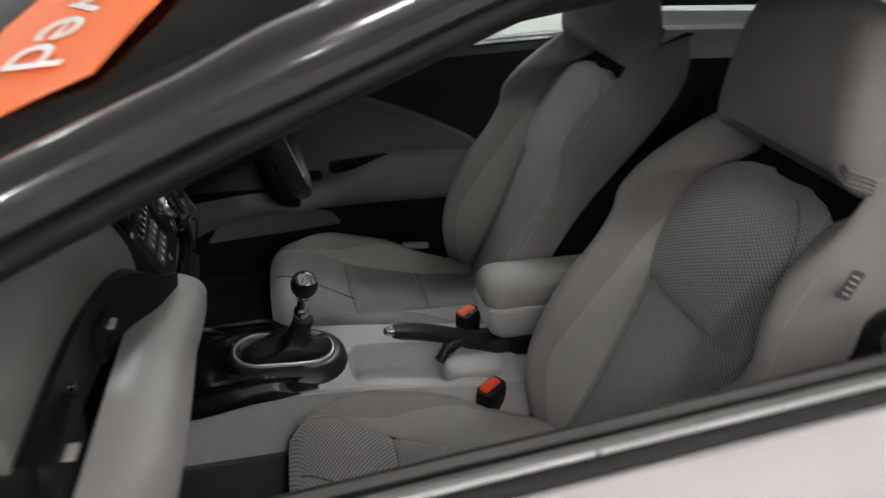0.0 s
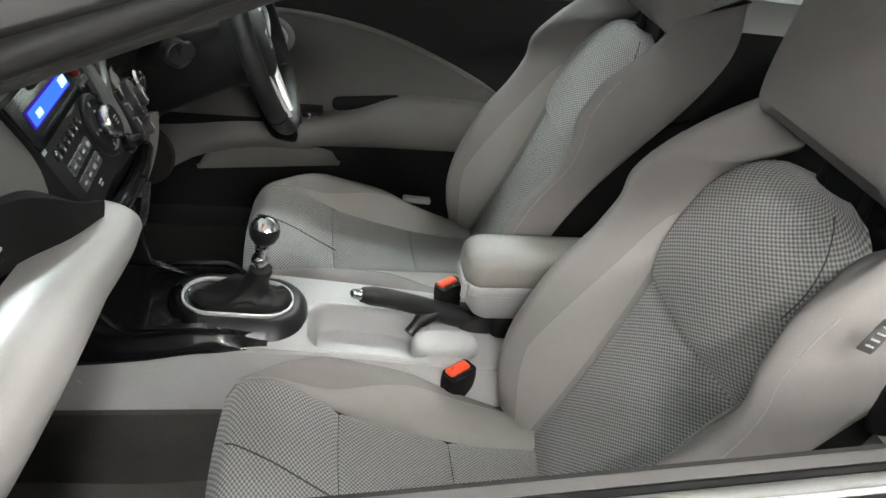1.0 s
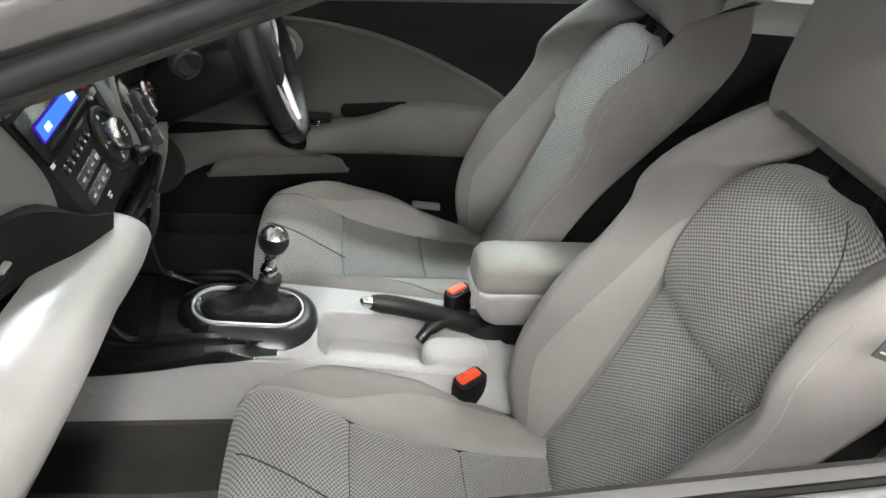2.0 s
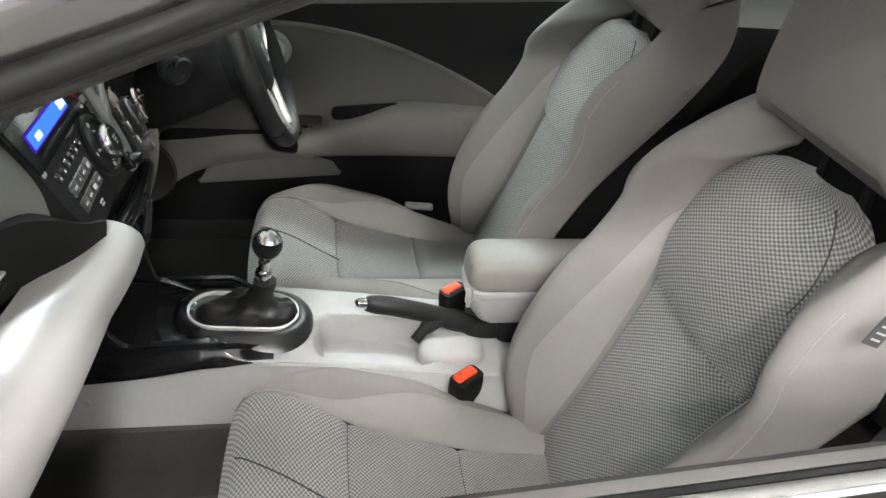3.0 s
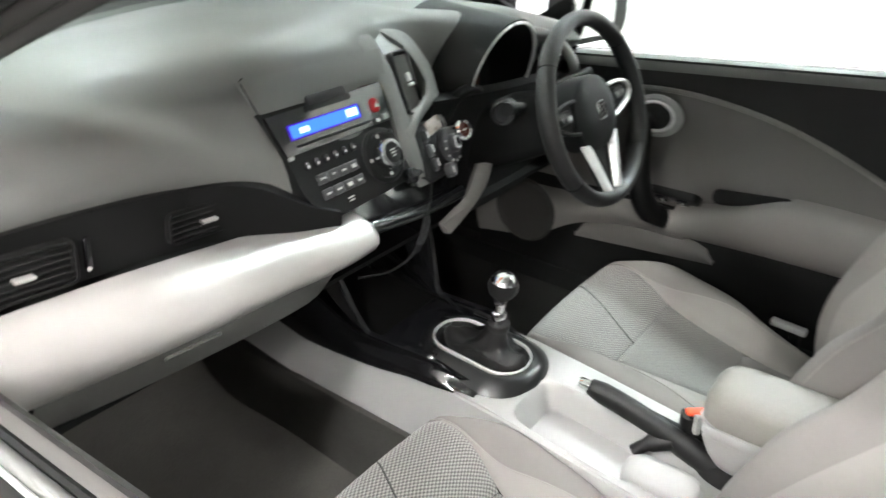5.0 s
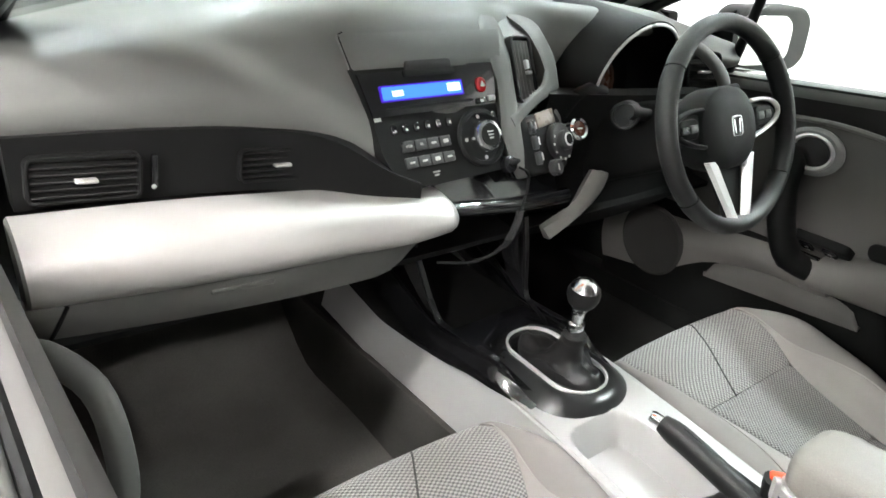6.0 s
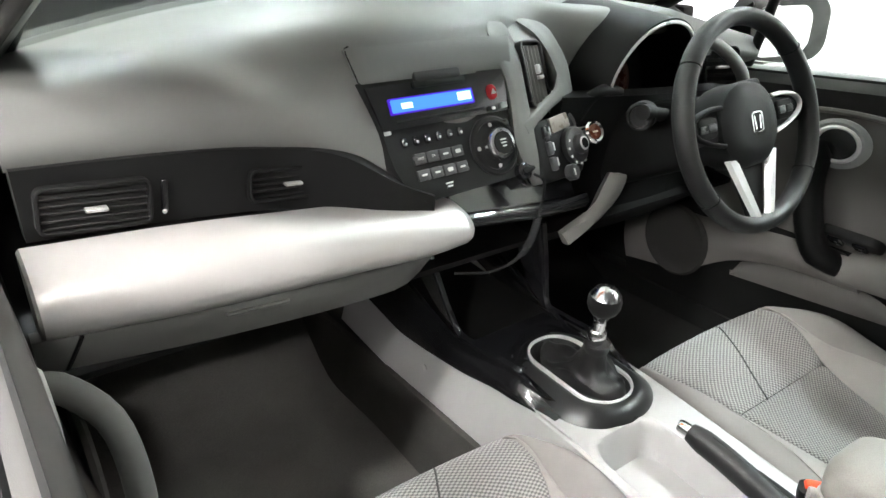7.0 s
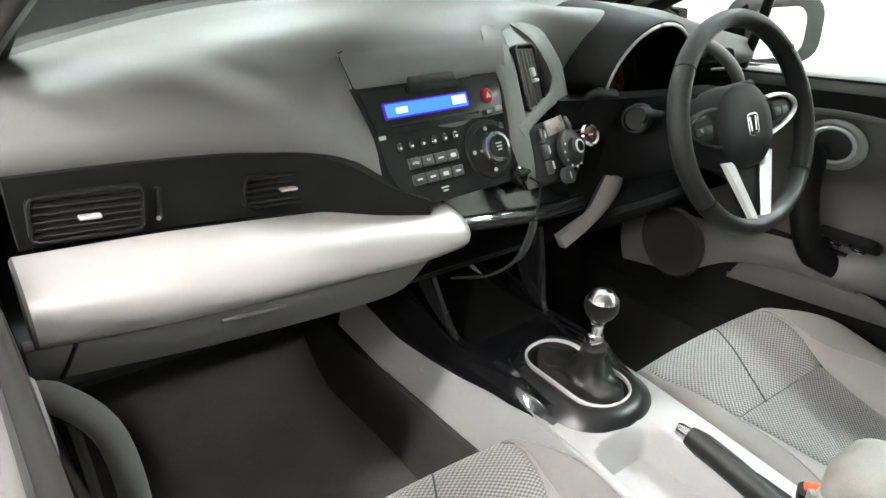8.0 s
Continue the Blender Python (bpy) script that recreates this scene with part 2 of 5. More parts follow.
def slab(fn, nu, nv, thick, uvscale=(1, 1)):
    """A curved panel: fn(u, v) for u, v in 0..1 is its face, thick its depth against the normal."""
    g = [[Vector(fn(i / nu, j / nv)) for j in range(nv + 1)] for i in range(nu + 1)]
    bm = bmesh.new()
    lay = bm.loops.layers.uv.verify()

    def normal(i, j):
        a = g[min(i + 1, nu)][j] - g[max(i - 1, 0)][j]
        c = g[i][min(j + 1, nv)] - g[i][max(j - 1, 0)]
        k = a.cross(c)
        return k.normalized() if k.length > 1e-9 else Vector((0, 0, 1))

    top = [[bm.verts.new(p) for p in r] for r in g]
    low = [[bm.verts.new(g[i][j] - normal(i, j) * thick) for j in range(nv + 1)] for i in range(nu + 1)]
    for i in range(nu):
        for j in range(nv):
            f = bm.faces.new((top[i][j], top[i + 1][j], top[i + 1][j + 1], top[i][j + 1]))
            for loop, (a, c) in zip(f.loops, ((i, j), (i + 1, j), (i + 1, j + 1), (i, j + 1))):
                loop[lay].uv = (a / nu * uvscale[0], c / nv * uvscale[1])
            bm.faces.new((low[i][j], low[i][j + 1], low[i + 1][j + 1], low[i + 1][j]))
    for i in range(nu):
        bm.faces.new((top[i][0], low[i][0], low[i + 1][0], top[i + 1][0]))
        bm.faces.new((top[i][nv], top[i + 1][nv], low[i + 1][nv], low[i][nv]))
    for j in range(nv):
        bm.faces.new((top[0][j], top[0][j + 1], low[0][j + 1], low[0][j]))
        bm.faces.new((top[nu][j], low[nu][j], low[nu][j + 1], top[nu][j + 1]))
    return bm


def box(size, m=None, bevel=0.003, segs=2):
    bm = bmesh.new()
    bmesh.ops.create_cube(bm, size=1)
    for v in bm.verts:
        v.co = Vector((v.co.x * size[0], v.co.y * size[1], v.co.z * size[2]))
    if bevel:
        bmesh.ops.bevel(bm, geom=bm.edges[:], offset=min(bevel, min(size) * 0.45), segments=segs, profile=0.6, affect="EDGES")
    if m is not None:
        bmesh.ops.transform(bm, matrix=m, verts=bm.verts)
    return bm


def turned(profile, m=None, n=32, squash=(1, 1)):
    """A turned solid from (radius, height) pairs about z."""
    rings = [[(r * math.cos(a) * squash[0], r * math.sin(a) * squash[1], h) for a in (2 * math.pi * k / n for k in range(n))] for r, h in profile]
    bm = loft(rings)
    if m is not None:
        bmesh.ops.transform(bm, matrix=m, verts=bm.verts)
    return bm


def ring_shape(w, h, r, n=6):
    """A rounded rectangle about the origin, as 2D points."""
    pts = []
    for cx, cy, a0 in ((w / 2 - r, h / 2 - r, 0), (-w / 2 + r, h / 2 - r, 90), (-w / 2 + r, -h / 2 + r, 180), (w / 2 - r, -h / 2 + r, 270)):
        for k in range(n + 1):
            a = radians(a0 + 90 * k / n)
            pts.append((cx + r * math.cos(a), cy + r * math.sin(a)))
    return pts


def plate(w, h, r, depth, m, bevel=0.0015, n=6):
    """A rounded rectangular plate in the xy plane of m, its face up +z, with a soft edge."""
    rings = []
    for inset, z in ((0, -depth), (0, -bevel), (bevel * 0.35, -bevel * 0.35), (bevel, 0)):
        rings.append([(x * (1 - 2 * inset / w), y * (1 - 2 * inset / h), z) for x, y in ring_shape(w, h, r, n)])
    bm = loft(rings)
    bmesh.ops.transform(bm, matrix=m, verts=bm.verts)
    return bm


def hoop(w, h, r, band, depth, m, n=6):
    """A rounded rectangular frame, open in the middle."""
    out, inn = ring_shape(w, h, r, n), ring_shape(w - 2 * band, h - 2 * band, max(r - band, 0.002), n)
    e = min(band, depth) * 0.25
    rings = [[(x, y, -depth) for x, y in out], [(x, y, -e) for x, y in out],
             [(x * (1 - 2 * e / w), y * (1 - 2 * e / h), 0) for x, y in out], [(x * (1 + 2 * e / w), y * (1 + 2 * e / h), 0) for x, y in inn],
             [(x, y, -e) for x, y in inn], [(x, y, -depth) for x, y in inn]]
    rings.append(rings[0])
    bm = loft(rings, caps=False)
    bmesh.ops.transform(bm, matrix=m, verts=bm.verts)
    return bm


def sweep(path, radius, n=10, flat=1.0, bm=None):
    """A tube along points; radius a number or one a point."""
    pts = [Vector(p) for p in path]
    rings = []
    up = Vector((0.13, 0.21, 0.97))
    for i, p in enumerate(pts):
        d = (pts[min(i + 1, len(pts) - 1)] - pts[max(i - 1, 0)]).normalized()
        a = d.cross(up)
        a = a.normalized() if a.length > 1e-4 else d.cross(Vector((1, 0, 0))).normalized()
        c = a.cross(d).normalized()
        up = c
        r = radius[i] if isinstance(radius, (list, tuple)) else radius
        rings.append([p + a * (r * math.cos(t)) + c * (r * flat * math.sin(t)) for t in (2 * math.pi * k / n for k in range(n))])
    return loft(rings, bm=bm)


def smooth_path(keys, n=40):
    """A Catmull-Rom curve through key points."""
    k = [Vector(p) for p in keys]
    k = [2 * k[0] - k[1]] + k + [2 * k[-1] - k[-2]]
    out = []
    segs = len(k) - 3
    for s in range(n + 1):
        u = s / n * segs
        i = min(int(u), segs - 1)
        t = u - i
        a, b, c, d = k[i], k[i + 1], k[i + 2], k[i + 3]
        out.append(0.5 * ((2 * b) + (c - a) * t + (2 * a - 5 * b + 4 * c - d) * t * t + (3 * b - a - 3 * c + d) * t ** 3))
    return out


def curve1(keys):
    """A smooth function through (x, y) pairs (cosine steps are avoided: monotone cubic)."""
    xs, ys = [k[0] for k in keys], [k[1] for k in keys]
    n = len(xs)
    d = [(ys[i + 1] - ys[i]) / (xs[i + 1] - xs[i]) for i in range(n - 1)]
    t = [d[0]] + [0 if d[i - 1] * d[i] <= 0 else (d[i - 1] + d[i]) / 2 for i in range(1, n - 1)] + [d[-1]]

    def f(x):
        x = min(max(x, xs[0]), xs[-1])
        i = 0
        while i < n - 2 and x > xs[i + 1]:
            i += 1
        h = xs[i + 1] - xs[i]
        u = (x - xs[i]) / h
        return ((1 + 2 * u) * (1 - u) ** 2 * ys[i] + u * (1 - u) ** 2 * h * t[i] + u * u * (3 - 2 * u) * ys[i + 1] + u * u * (u - 1) * h * t[i + 1])

    return f


def frame_at(o, right, up):
    """A placing matrix: x along right, y along up, z out of the face."""
    x = Vector(right).normalized()
    y = Vector(up)
    y = (y - x * y.dot(x)).normalized()
    z = x.cross(y)
    m = Matrix((x, y, z)).transposed().to_4x4()
    m.translation = o
    return m


def T(m, x=0, y=0, z=0, rx=0, ry=0, rz=0):
    return m @ pose(x, y, z, rx, ry, rz)


# ---- the hall round the car ----
def hall():
    x0, x1, y0, y1, h = -8.5, 3.6, -6.5, 7.5, 3.3
    w = 0.12
    solid("floor", box((x1 - x0 + 0.4, y1 - y0 + 0.4, 0.1), pose((x0 + x1) / 2, (y0 + y1) / 2, -0.05), 0), FLOOR, "pale grey resin showroom floor", "floor", kind="structure")
    solid("ceiling", box((x1 - x0 + 0.4, y1 - y0 + 0.4, 0.1), pose((x0 + x1) / 2, (y0 + y1) / 2, h + 0.05), 0), WALL2, "pale grey painted showroom ceiling", "ceiling", kind="structure")
    for n, sx, sy, cx, cy in (("wall_east", w, y1 - y0, x1 + w / 2, (y0 + y1) / 2), ("wall_west", w, y1 - y0, x0 - w / 2, (y0 + y1) / 2),
                              ("wall_north", x1 - x0, w, (x0 + x1) / 2, y1 + w / 2), ("wall_south", x1 - x0, w, (x0 + x1) / 2, y0 - w / 2)):
        solid(n, box((sx, sy, h), pose(cx, cy, h / 2), 0), WALL if n == "wall_east" else WALL2, "plain painted showroom wall", "wall", kind="structure")
    # square panels of several sizes; the row beyond the bonnet is cooler
    for lx, ly, strength, cool in ((-7.0, 3.5, 3.4, 0), (-4.3, -2.3, 1.7, 0), (-5.0, 0.0, 1.05, 0), (-2.4, 0.1, 0.95, 0), (-3.2, -1.2, 0.6, 0), (-3.5, 2.2, 0.8, 0), (0.0, -3.3, 0.7, 0), (2.5, -0.7, 0.75, 1), (2.5, 0.8, 0.8, 1),
                                   (1.0, -1.2, 0.5, 0), (-3.0, -4.3, 0.5, 0), (2.8, 3.0, 0.4, 1), (3.0, -1.5, 0.6, 0), (1.5, 5.2, 0.8, 1), (-0.1, 3.7, 0.45, 1), (-2.0, 5.7, 0.4, 1), (-1.4, -2.8, 0.7, 0)):
        w = 0.30 * math.sqrt(strength)
        lamp = thing("ceiling_light", (lx, ly, h - 0.04), "small cool white ceiling panel light" if cool else "small warm white ceiling panel light", "ceiling light", "ceiling lights over the car")
        part("frame", hoop(w + 0.05, w + 0.05, 0.01, 0.02, 0.04, pose(lx, ly, h - 0.04, 180)), WALL, lamp)
        part("diffuser", plate(w, w, 0.006, 0.02, pose(lx, ly, h - 0.036, 180)), LAMP_COOL if cool else LAMP, lamp)


hall()


# ---- the car's shell ----
def belt(y):
    return 0.957 - 0.065 * (y - 0.2)


def screen(u, v):
    """The windscreen: u across, v from the base up."""
    x = -1 + 2 * u
    y0 = 1.36 - 0.34 * x * x
    y1 = 0.36 - 0.10 * x * x
    z0 = 1.02 - 0.01 * x * x
    z1 = 1.395 - 0.035 * x * x
    hw = 0.715 - 0.13 * v
    return (x * hw, y0 + (y1 - y0) * v, z0 + (z1 - z0) * v + 0.035 * math.sin(math.pi * v))


def pillar_line(s):
    lo, hi = Vector((0.748 * s, 1.07, 1.025)), Vector((0.612 * s, 0.30, 1.352))
    path = [lo.lerp(hi, k / 12) + Vector((0, 0, 0.012 * math.sin(math.pi * k / 12))) for k in range(13)]
    return path + [Vector((0.597 * s, 0.1, 1.385)), Vector((0.59 * s, -0.2, 1.395)), Vector((0.585 * s, -0.7, 1.36))]


def car_shell():
    car = thing("coupe", (0, 0, 0), "silver two-door coupe with dark pillars, parked indoors", "car")
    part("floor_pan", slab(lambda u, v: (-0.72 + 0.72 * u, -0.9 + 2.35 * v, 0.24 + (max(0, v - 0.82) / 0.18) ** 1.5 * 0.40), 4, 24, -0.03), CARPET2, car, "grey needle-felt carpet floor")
    # driver's half takes the darker carpet, its shade painted in
    part("floor_pan", slab(lambda u, v: (0.72 * u, -0.9 + 2.35 * v, 0.24 + (max(0, v - 0.82) / 0.18) ** 1.5 * 0.40), 4, 24, -0.03), CARPET_SHADE, car, "carpet floor before the driver's seat, shade in its colour")
    part("bulkhead", box((1.5, 0.04, 0.85), pose(0, 1.47, 0.62)), CARPET_SHADE, car, "carpeted bulkhead, shade in its colour")
    part("windscreen", slab(screen, 16, 12, 0.005), GLASS, car, "clear raked windscreen")
    part("bonnet", slab(lambda u, v: ((-0.80 + 1.6 * u) * (1 - 0.13 * v * v), 1.04 + 0.33 * (1 - (2 * u - 1) ** 2) + 0.75 * v, 1.0 - 0.02 * (2 * u - 1) ** 2 - 0.12 * v * v - 0.03 * v), 14, 8, 0.02), PAINT, car, "silver metallic bonnet")
    part("scuttle", slab(lambda u, v: (-0.73 + 1.46 * u, 1.40 - 0.34 * (2 * u - 1) ** 2 - 0.07 * (1 - v), 1.005 + 0.01 * v), 14, 2, 0.02), BLACK, car, "black scuttle strip below the windscreen")
    part("roof", slab(lambda u, v: ((2 * u - 1) * 0.585, 0.36 - 0.10 * (2 * u - 1) ** 2 - 1.25 * v, 1.42 - 0.035 * (2 * u - 1) ** 2 - 0.05 * v * v), 12, 8, 0.012), PAINT, car, "silver roof skin")
    part("roof_lining", slab(lambda u, v: ((2 * u - 1) * 0.57, 0.34 - 0.10 * (2 * u - 1) ** 2 - 1.2 * v, 1.385 - 0.035 * (2 * u - 1) ** 2 - 0.05 * v * v), 12, 8, 0.012), LINING, car, "pale grey roof lining")
    for s in (-1, 1):
        path = pillar_line(s)
        n = len(path)
        part("a_pillar", sweep(path, [0.030] * 4 + [0.034] * 5 + [0.04] * (n - 9), 16, 0.85), DARKPAINT if s < 0 else LINING, car, "glossy dark windscreen pillar" if s < 0 else "pale pillar trim")
        for off, r, mat in (((-0.004, -0.020, -0.030), 0.010, RUBBER), ((-0.020, -0.014, -0.040), 0.012, RUBBER)):
            part("pillar_seal", sweep([p + Vector((off[0] * s, off[1], off[2])) for p in path], r, 10), mat, car, "black rubber door seal")
        part("pillar_trim", sweep([p + Vector((-0.040 * s, 0.010, -0.016)) for p in path], [0.026] * n, 12, 0.75), PAD2 if s < 0 else LINING, car, "inner pillar trim")
        part("window_frame", sweep([p + Vector((0.022 * s, -0.018, -0.022)) for p in path], 0.013, 16, 0.8), BLACK, car, "black door window frame")
        part("b_pillar", sweep([(0.60 * s, -0.55, 1.36), (0.68 * s, -0.53, 1.1), (0.735 * s, -0.51, 0.95), (0.74 * s, -0.49, 0.3)], [0.05, 0.055, 0.06, 0.065], 12, 1.2), CHARCOAL, car, "charcoal pillar trim behind the door")
        part("rear_side_trim", slab(lambda u, v: (s * (0.72 - 0.02 * v), -0.45 - 0.95 * u, 0.3 + 0.622 * v), 6, 6, 0.03), BLACK, car, "black rear side trim")
        part("quarter_sill", slab(lambda u, v: (s * (0.70 + 0.006 * math.sin(math.pi * v)), -0.45 - 0.95 * u, 0.922 + 0.084 * v), 6, 6, 0.03), PAD2, car, "grey sill below the rear quarter window")
        part("quarter_glass", slab(lambda u, v: (s * (0.725 - 0.03 * v), -0.60 - 0.70 * u, 1.002 + 0.098 * v), 6, 2, 0.004), GLASS, car, "rear quarter window glass")
        part("sill_board", box((0.09, 2.0, 0.10), pose(0.74 * s, 0.25, 0.28), 0.02), BLACK, car)
        part("rear_quarter", slab(lambda u, v: (s * (0.74 - 0.12 * v), -0.62 - 0.75 * u, 1.066 + (0.274 - 0.16 * u) * v), 6, 6, 0.02), CHARCOAL, car, "charcoal rear quarter trim")
        part("kick_panel", box((0.04, 0.62, 0.85), pose(0.765 * s, 1.24, 0.60), 0.01), CARPET_SHADE, car, "carpeted footwell side, shade in its colour")
        part("screen_border", slab(lambda u, v: Vector(screen(0.5 + s * (0.5 - 0.045 * u), v)) + Vector((0, 0, 0.003)), 3, 16, 0.0015 * s), BLACK, car, "black ceramic windscreen border")
        part("quarter_window_trim", box((0.03, 0.22, 0.16), pose(0.735 * s, 1.0, 0.955, 24 if s < 0 else 24), 0.01), BLACK, car, "black trim at the pillar's foot")
    # outer body ahead of and behind the doors, and the wheels
    def arch(y, at):
        d = 0.35 ** 2 - (y - at) ** 2
        return 0.30 + (math.sqrt(d) if d > 0 else 0)
    for s in (-1, 1):
        part("front_wing", slab(lambda u, v: (s * (0.862 - 0.16 * u ** 2.5 + 0.012 * math.sin(math.pi * v)), 1.03 + 1.08 * u, arch(1.03 + 1.08 * u, 1.56) + (0.955 - 0.20 * u * u - arch(1.03 + 1.08 * u, 1.56)) * v), 40, 8, -0.012 * s), PAINT, car, "silver front wing")
        part("rear_wing", slab(lambda u, v: (s * (0.858 - 0.14 * u ** 3 + 0.012 * math.sin(math.pi * v)), -0.485 - 1.22 * u, arch(-0.485 - 1.22 * u, -0.88) + (1.03 - arch(-0.485 - 1.22 * u, -0.88)) * v), 40, 8, 0.012 * s), PAINT, car, "silver rear wing")
        for at in (1.56, -0.88):
            m = pose(0.80 * s, at, 0.305, 0, 90 * s, 0)
            wh = part("wheel", turned([(0.21, -0.08), (0.285, -0.085), (0.303, -0.06), (0.305, 0.05), (0.290, 0.075), (0.215, 0.07), (0.20, 0.03), (0.002, 0.03)], m, 48), RUBBER, car, "black rubber tyre")
            part("rim", turned([(0.212, 0.055), (0.214, 0.068), (0.20, 0.066), (0.18, 0.045), (0.06, 0.050), (0.03, 0.058), (0.002, 0.058)], m, 40), ALLOY, wh, "silver alloy rim")
    part("front_bumper", slab(lambda u, v: ((2 * u - 1) * 0.71, 2.20 - 0.12 * (2 * u - 1) ** 2 + 0.05 * math.sin(math.pi * v), 0.24 + 0.54 * v), 20, 8, 0.02), PAINT, car, "silver front bumper")
    part("rear_bumper", slab(lambda u, v: ((1 - 2 * u) * 0.72, -1.74 + 0.06 * (2 * u - 1) ** 2 - 0.05 * math.sin(math.pi * v), 0.28 + 0.56 * v), 20, 8, 0.02), PAINT, car, "silver rear bumper")
    part("tailgate", slab(lambda u, v: ((2 * u - 1) * 0.71, -1.45 - 0.28 * v, 1.07 - 0.23 * v), 12, 6, 0.02), PAINT, car, "silver tailgate")
    part("rear_shelf", box((1.36, 0.5, 0.03), pose(0, -1.15, 0.93), 0.01), BLACK, car, "black rear shelf")
    part("tailgate_trim", slab(lambda u, v: (-0.68 + 1.36 * u, -1.38 - 0.02 * v, 0.94 + 0.13 * v), 6, 3, 0.02), LINING, car, "pale tailgate lining")
    part("rear_window", slab(lambda u, v: (-0.62 + 1.24 * u, -1.41 + 0.35 * v, 1.08 + 0.26 * v), 6, 3, 0.005), GLASS, car, "rear window glass")
    part("rear_seatback", box((1.2, 0.14, 0.55), pose(0, -0.95, 0.62, 12), 0.05, 4), BLACK, car, "black rear bench backrest")
    return car


CAR = car_shell()


# ---- doors ----
def car_door(s, label):
    """s: -1 the near passenger door, 1 the driver's door."""
    X = 0.757 if s < 0 else 0.715

    def line(y):
        # the open window's sill climbs more steeply than the far one
        return 1.003 - 0.10 * (max(y, -0.3) - 0.1) if s < 0 else belt(y)

    def skin(u, v):
        y = 1.02 - 1.5 * u
        x = 0.822 + 0.045 * math.sin(math.pi * min(1, v * 1.05)) + 0.010 * math.exp(-((v - 0.88) / 0.045) ** 2)
        return (s * x, y, 0.28 + (line(y) - 0.012 - 0.28) * v)

    door = part("door", slab(skin, 24, 30, -0.012 * s), PAINT, CAR, label)
    ys = [1.02 - 1.5 * k / 24 for k in range(25)]
    if s < 0:
        part("belt_seal", sweep([(-0.780, y, line(y) - 0.008) for y in ys], 0.0055, 8), BLACK, door, "black rubber inner seal")
        part("belt_moulding", sweep([(-0.7925, y, line(y) - 0.007) for y in ys], 0.0085, 12), PAD2, door, "grey belt moulding")
        # highlight along the grey moulding, built as a thin alloy strip
        part("belt_strip", sweep([(-0.8015, y, line(y) - 0.001) for y in ys], 0.0026, 8), ALLOY, door, "thin bright strip for the highlight on the belt moulding")
        part("belt_seal", sweep([(-0.811, y, line(y) - 0.006) for y in ys], 0.0085, 10), RUBBER, door, "black rubber belt seal")
    else:
        part("belt_seal", sweep([(0.822, y, line(y) - 0.025) for y in ys], 0.014, 10), RUBBER, door, "black rubber belt seal")
        part("belt_strip", sweep([(0.800, y, line(y) - 0.02) for y in ys], 0.006, 8), RUBBER, door, "satin belt moulding")
        part("belt_seal", sweep([(X + 0.030, y, line(y) - 0.010) for y in ys], 0.008, 8), RUBBER, door, "black rubber inner seal")

    def upper(u, v):
        y = 1.0 - 1.46 * u
        z = 0.62 + (line(y) - 0.004 - 0.62) * v
        x = X + 0.004 - 0.012 * math.sin(math.pi * v)
        return (s * x, y, z)

    part("upper_trim", slab(upper, 24, 20, 0.015 * s), CHARCOAL, door, "charcoal upper door trim")

    def cap(u, v):
        y = 1.0 - 1.46 * u
        a = v * math.pi * 0.5
        return (s * (X - 0.006 + 0.034 * (1 - math.cos(a)) if v < 0.999 else X + 0.028), y, line(y) - 0.028 * (1 - math.sin(a)))

    def wide_cap(u, v):
        # the near sill slopes down to the cabin and ends in a lip
        y = 1.0 - 1.46 * u
        x = curve1([(0, -0.004), (0.2, -0.012), (0.4, -0.010), (0.6, -0.002), (0.8, 0.009), (1, 0.019)])(v)
        z = curve1([(0, -0.070), (0.2, -0.045), (0.4, -0.026), (0.6, -0.012), (0.8, -0.004), (1, -0.004)])(v)
        return (s * (X + x), y, line(y) + z)

    if s < 0:
        cap = wide_cap
    part("sill_cap", slab(cap, 24, 16, 0.008 * s), SILLCAP if s < 0 else PAD, door, "grained grey window sill cap")

    arch = curve1([(-0.18, 0.63), (-0.10, 0.70), (0.0, 0.755), (0.18, 0.828), (0.32, 0.86), (0.46, 0.872), (0.62, 0.855), (0.80, 0.80), (0.98, 0.70)])

    def insert(u, v):
        y = 0.97 - 1.14 * u
        z = 0.60 + (arch(y) - 0.60) * v
        return (s * (X - 0.022 + 0.010 * v - 0.004 * math.sin(math.pi * v)), y, z)

    part("trim_insert", slab(insert, 40, 10, 0.012 * s), TAUPE, door, "grey curved door insert")
    part("insert_edge", sweep([insert(k / 40, 1.0) for k in range(41)], 0.006, 8), TAUPE2, door, "pale edge of the insert")

    def rest(u, v):
        y = 0.40 - 0.60 * u
        a = v * math.pi
        top = curve1([(-0.2, 0.672), (0.14, 0.690), (0.25, 0.652), (0.36, 0.622), (0.40, 0.612)])(y)
        bot = curve1([(-0.2, 0.545), (0.2, 0.545), (0.40, 0.54)])(y)
        d = 0.055 * math.sin(a) ** 0.5
        return (s * (X - 0.020 - d), y, top + (bot - top) * (0.5 - 0.5 * math.cos(a)))

    part("arm_rest", slab(rest, 24, 14, -0.012 * s), TAUPE2, door, "grey padded door armrest")

    def front_low(u, v):
        y = 0.97 - 0.60 * u
        top = curve1([(0.37, 0.60), (0.55, 0.595), (0.70, 0.575), (0.97, 0.56)])(y)
        bot = curve1([(0.37, 0.53), (0.52, 0.525), (0.66, 0.49), (0.78, 0.42), (0.97, 0.38)])(y)
        return (s * (X - 0.030 - 0.02 * math.sin(math.pi * v) - 0.015 * u), y, top + (bot - top) * v)

    part("front_trim", slab(front_low, 20, 8, -0.02 * s), TAUPE2, door, "grey trim running into the footwell")
